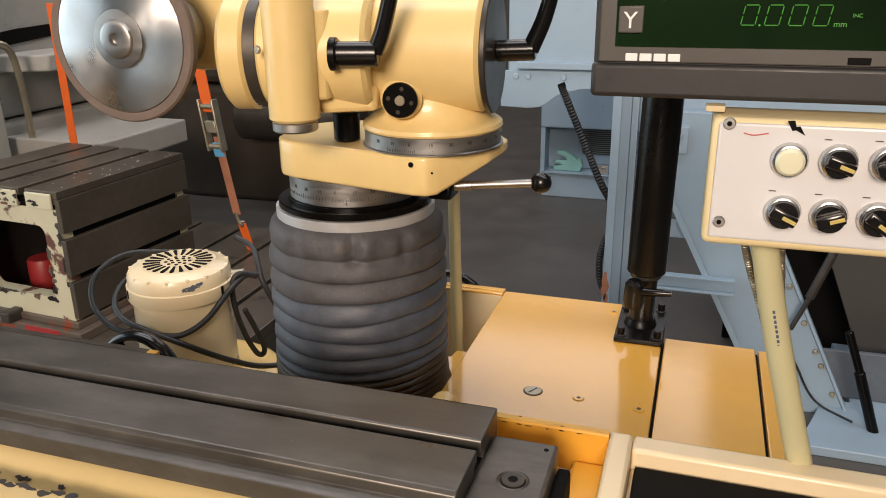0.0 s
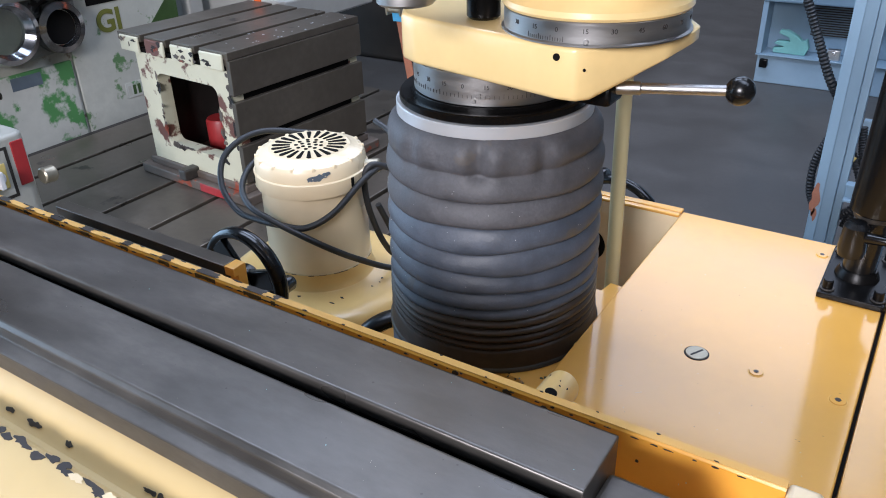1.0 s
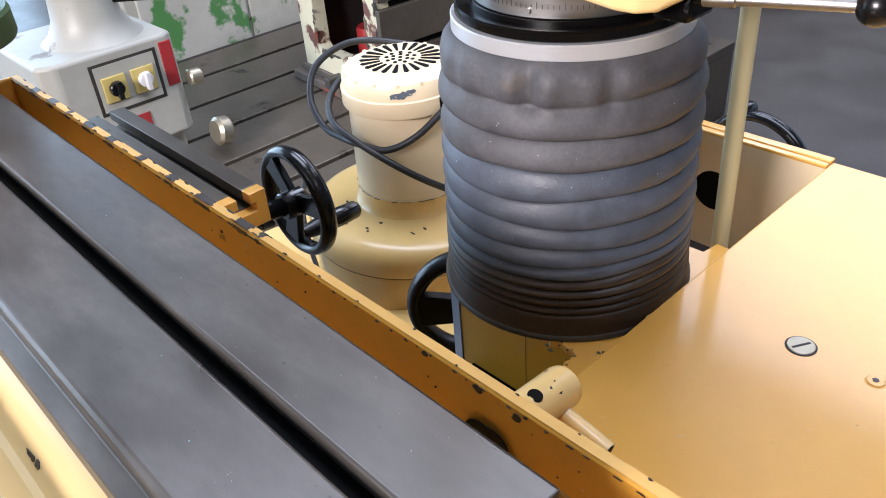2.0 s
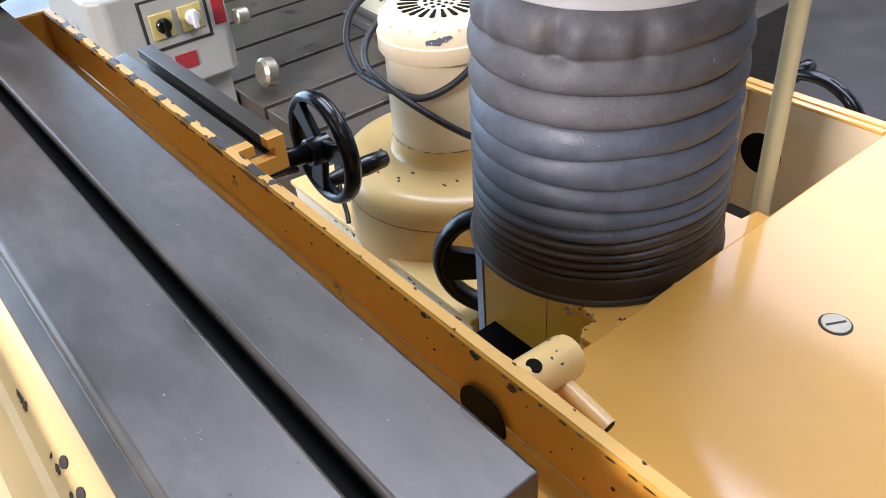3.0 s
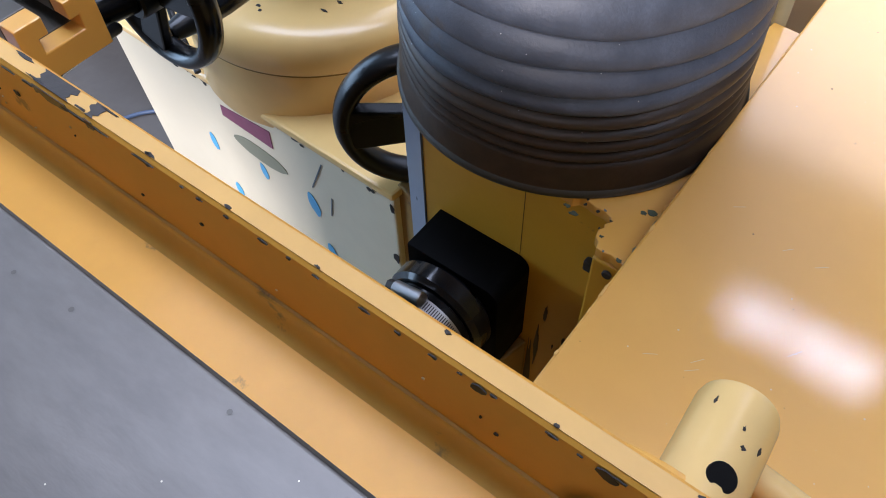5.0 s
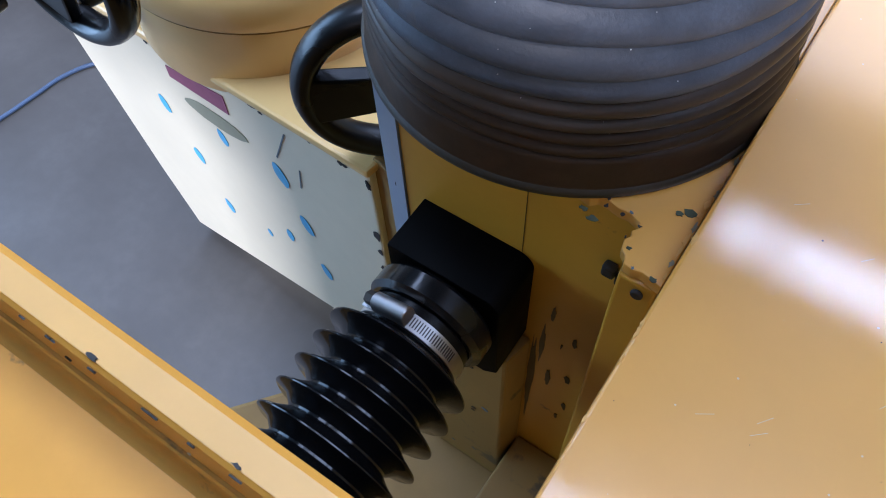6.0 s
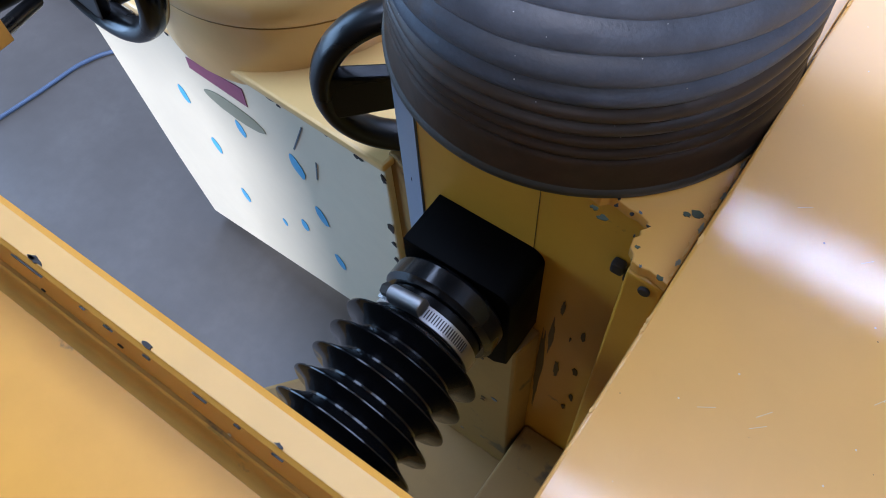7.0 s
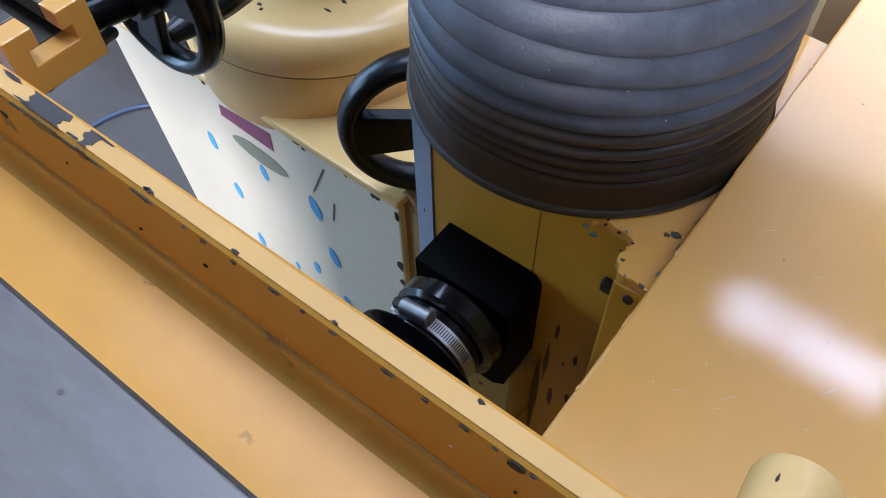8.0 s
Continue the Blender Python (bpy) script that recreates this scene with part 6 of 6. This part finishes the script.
part("upper_case", prism([(-0.24, 1.90), (0.17, 1.90), (0.17, 2.6), (-0.24, 2.6)], 1.055, 1.60, 0.008), BLUE, bl)
part("case_rail", box(-0.20, 0.17, 1.872, 1.8995, 1.118, 1.142, 0.003), BLUE, bl)
for x in (-0.205, -0.16, -0.03):
    part("case_bolt", cyl((x, 1.895, 1.09), (x, 1.880, 1.09), 0.011, 16, 0.002), BLUE, bl)
gusset = [(-0.262, 0.978), (-0.16, 0.975), (-0.115, 0.980), (-0.085, 0.998), (-0.055, 1.022), (-0.026, 1.034), (0.033, 1.050), (0.17, 1.055), (0.17, 1.11), (-0.262, 1.11)]
part("case_gusset", moved(prism(gusset, 0, 0.014, 0.002), UPY(1.899)), BLUE, bl)
stay = [(0.347, 1.02), (0.347, 0.775), (0.750, 0.0), (1.020, 0.0), (0.634, 0.80), (0.634, 1.02)]
part("stay", moved(prism(stay, 0, 0.05, 0.003), UPY(1.72)), BLUE, bl)
part("stay_lip", moved(prism([(0.347, 0.775), (0.750, 0.0), (0.772, 0.0), (0.369, 0.775)], 0, 0.012, 0.002), UPY(1.6695)), BLUE, bl)
part("lock_plate", joined(box(0.352, 0.420, 1.655, 1.669, 0.885, 0.975, 0.003), cyl((0.385, 1.656, 0.945), (0.385, 1.648, 0.945), 0.017, 20, 0.002)), BLUE, bl)
part("cross_bar", joined(box(0.2585, 0.612, 1.640, 1.658, 0.424, 0.472, 0.003), box(0.2585, 0.612, 1.618, 1.642, 0.420, 0.427, 0.001), box(0.2585, 0.612, 1.618, 1.642, 0.468, 0.474, 0.001)), BLUE, bl)
part("cross_bar", box(0.2585, 0.50, 1.725, 1.75, 0.575, 0.635, 0.003), BLUE, bl)
part("top_panel", box(0.25, 1.6, 1.725, 1.76, 0.98, 1.6, 0.004), BLUE, bl)
for z in (0.46, 0.335, 0.235, 0.185, 0.085):
    x = 1.005 - 0.4825 * z
    part("stay_bolt", cyl((x, 1.669, z), (x, 1.655, z), 0.009, 12, 0.002), ZINC, bl)
part("stay_flange", moved(prism([(0.634, 0.80), (1.020, 0.0), (1.032, 0.0), (0.646, 0.80)], 0, 0.07, 0.002), UPY(1.725)), BLUE, bl)
# Black sheet stands for the shade inside the open machine.
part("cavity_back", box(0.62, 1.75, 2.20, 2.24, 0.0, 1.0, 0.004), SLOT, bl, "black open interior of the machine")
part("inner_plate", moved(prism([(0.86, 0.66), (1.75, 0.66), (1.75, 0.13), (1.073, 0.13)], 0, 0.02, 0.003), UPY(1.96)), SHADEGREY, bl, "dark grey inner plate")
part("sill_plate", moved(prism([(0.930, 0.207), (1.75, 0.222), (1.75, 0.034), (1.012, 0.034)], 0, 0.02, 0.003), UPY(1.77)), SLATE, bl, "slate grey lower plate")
part("base", prism([(1.035, 1.7255), (0.93, 1.7255), (0.93, 1.6685), (0.84, 1.40), (1.90, 1.40), (1.90, 2.24), (1.035, 2.24)], 0.0, 0.033, 0.004), BLUE, bl)
part("stay_cable", tube([(0.815, 1.664, 0.215), (0.847, 1.664, 0.162), (0.887, 1.664, 0.086), (0.935, 1.655, 0.040), (1.02, 1.58, 0.037)], 0.004, 10), CABLE, bl)
part("gas_strut", joined(cyl((0.796, 1.60, 0.335), (0.840, 1.60, 0.455), 0.008, 16), cyl((0.838, 1.60, 0.450), (0.905, 1.60, 0.670), 0.014, 16, 0.003)), DARKSTEEL, bl, "dark steel gas strut")
part("gas_strut", joined(cyl((0.958, 1.55, 0.372), (1.012, 1.55, 0.228), 0.013, 16, 0.003), cyl((1.008, 1.55, 0.236), (1.085, 1.55, 0.01), 0.017, 16, 0.003)), BLACKPAINT, bl, "black gas strut")
part("hose", ribbed([(0.000, 1.655, 1.10), (0.014, 1.65, 1.067), (0.058, 1.65, 0.970), (0.103, 1.65, 0.872), (0.150, 1.65, 0.770), (0.200, 1.71, 0.66), (0.235, 1.72, 0.56), (0.285, 1.70, 0.47), (0.30, 1.69, 0.40), (0.24, 1.71, 0.325), (0.17, 1.72, 0.32)], 0.0125), CABLE, bl, "ribbed black conduit")
part("hose", ribbed([(0.20, 1.71, 0.60), (0.176, 1.71, 0.565), (0.155, 1.71, 0.49), (0.158, 1.71, 0.40), (0.185, 1.715, 0.33), (0.21, 1.72, 0.25)], 0.0115), CABLE, bl)
part("hose", ribbed([(0.262, 1.71, 0.62), (0.275, 1.708, 0.55), (0.29, 1.706, 0.48), (0.292, 1.71, 0.38), (0.27, 1.715, 0.30)], 0.0115), CABLE, bl)
part("hose_tag", moved(box(-0.012, 0.012, -0.002, 0.002, -0.016, 0.016, 0.001), pose(0.247, 1.698, 0.52, 0, 30, 0)), GOLD, bl, "small yellow tag")
part("red_wear", moved(patch(0, 0, 0.012, 0.045, 6, 16, 0.4), UPY(1.6195) @ Matrix.Translation((0.187, 0.41, 0))), FADED, bl)
part("red_wear", moved(patch(0, 0, 0.008, 0.02, 9, 12, 0.4), UPY(1.6195) @ Matrix.Translation((0.192, 0.365, 0))), FADED, bl)

lowb = thing("blue_cabinet", (-0.1, 4.4, 0), "low pale blue machine cabinet with a louvred recess", "cabinet")
part("upper_body", box(-0.547, 0.60, 4.13, 4.9, 0.472, 1.02, 0.01), BLUE, lowb)
part("recess_panel", box(-0.530, 0.60, 4.30, 4.9, 0.172, 0.471, 0.003), BLUE, lowb)
part("recess_cheek", box(-0.545, -0.515, 4.14, 4.2995, 0.172, 0.471, 0.003), BLUE, lowb)
part("base", box(-0.535, 0.60, 4.15, 4.9, 0.0, 0.165, 0.006), BLUE, lowb)
part("shelf", box(-0.545, 0.60, 4.128, 4.30, 0.1652, 0.1715, 0.002), BLUE, lowb)
for k in range(14):
    part("louvre", box(-0.29, -0.03, 4.288, 4.2995, 0.275 + 0.0135 * k, 0.280 + 0.0135 * k, 0.001), DARKSTEEL, lowb)
part("latch_block", box(-0.510, -0.465, 4.10, 4.1275, 0.100, 0.150, 0.006), BLACKPAINT, lowb)
part("socket_block", joined(box(-0.165, -0.095, 4.16, 4.20, 0.1717, 0.232, 0.004), cyl((-0.13, 4.1598, 0.205), (-0.13, 4.152, 0.205), 0.016, 16, 0.002)), ALU, lowb)
part("strap_arm", tube([(-0.02, 4.20, 0.46), (0.02, 4.18, 0.38), (0.08, 4.18, 0.32)], 0.012, 8), CABLE, lowb)
tl = thing("teal_clamp", (-0.36, 4.2, 0.1717), "teal plastic jaw bracket on the cabinet ledge", "bracket")
jaw = [(-0.460, 0.175), (-0.285, 0.1725), (-0.268, 0.215), (-0.285, 0.262), (-0.31, 0.252), (-0.335, 0.275), (-0.395, 0.305), (-0.438, 0.305), (-0.443, 0.288), (-0.385, 0.268), (-0.372, 0.245), (-0.445, 0.242), (-0.462, 0.228), (-0.400, 0.212), (-0.465, 0.20)]
part("bracket", moved(prism(jaw, 0, 0.05, 0.003), UPY(4.24)), TEAL, tl)
fc = thing("floor_cable", (-1.2, 0.1, 0.0), "thin blue-grey cable lying on the floor", "cable")
part("sheath", tube([(-1.30, -0.42, 0.006), (-1.255, -0.20, 0.006), (-1.224, -0.012, 0.006), (-1.213, 0.068, 0.006), (-1.203, 0.137, 0.006), (-1.169, 0.202, 0.006), (-1.09, 0.262, 0.006), (-0.95, 0.30, 0.006)], 0.0045, 10, 8), SHEATH, fc)
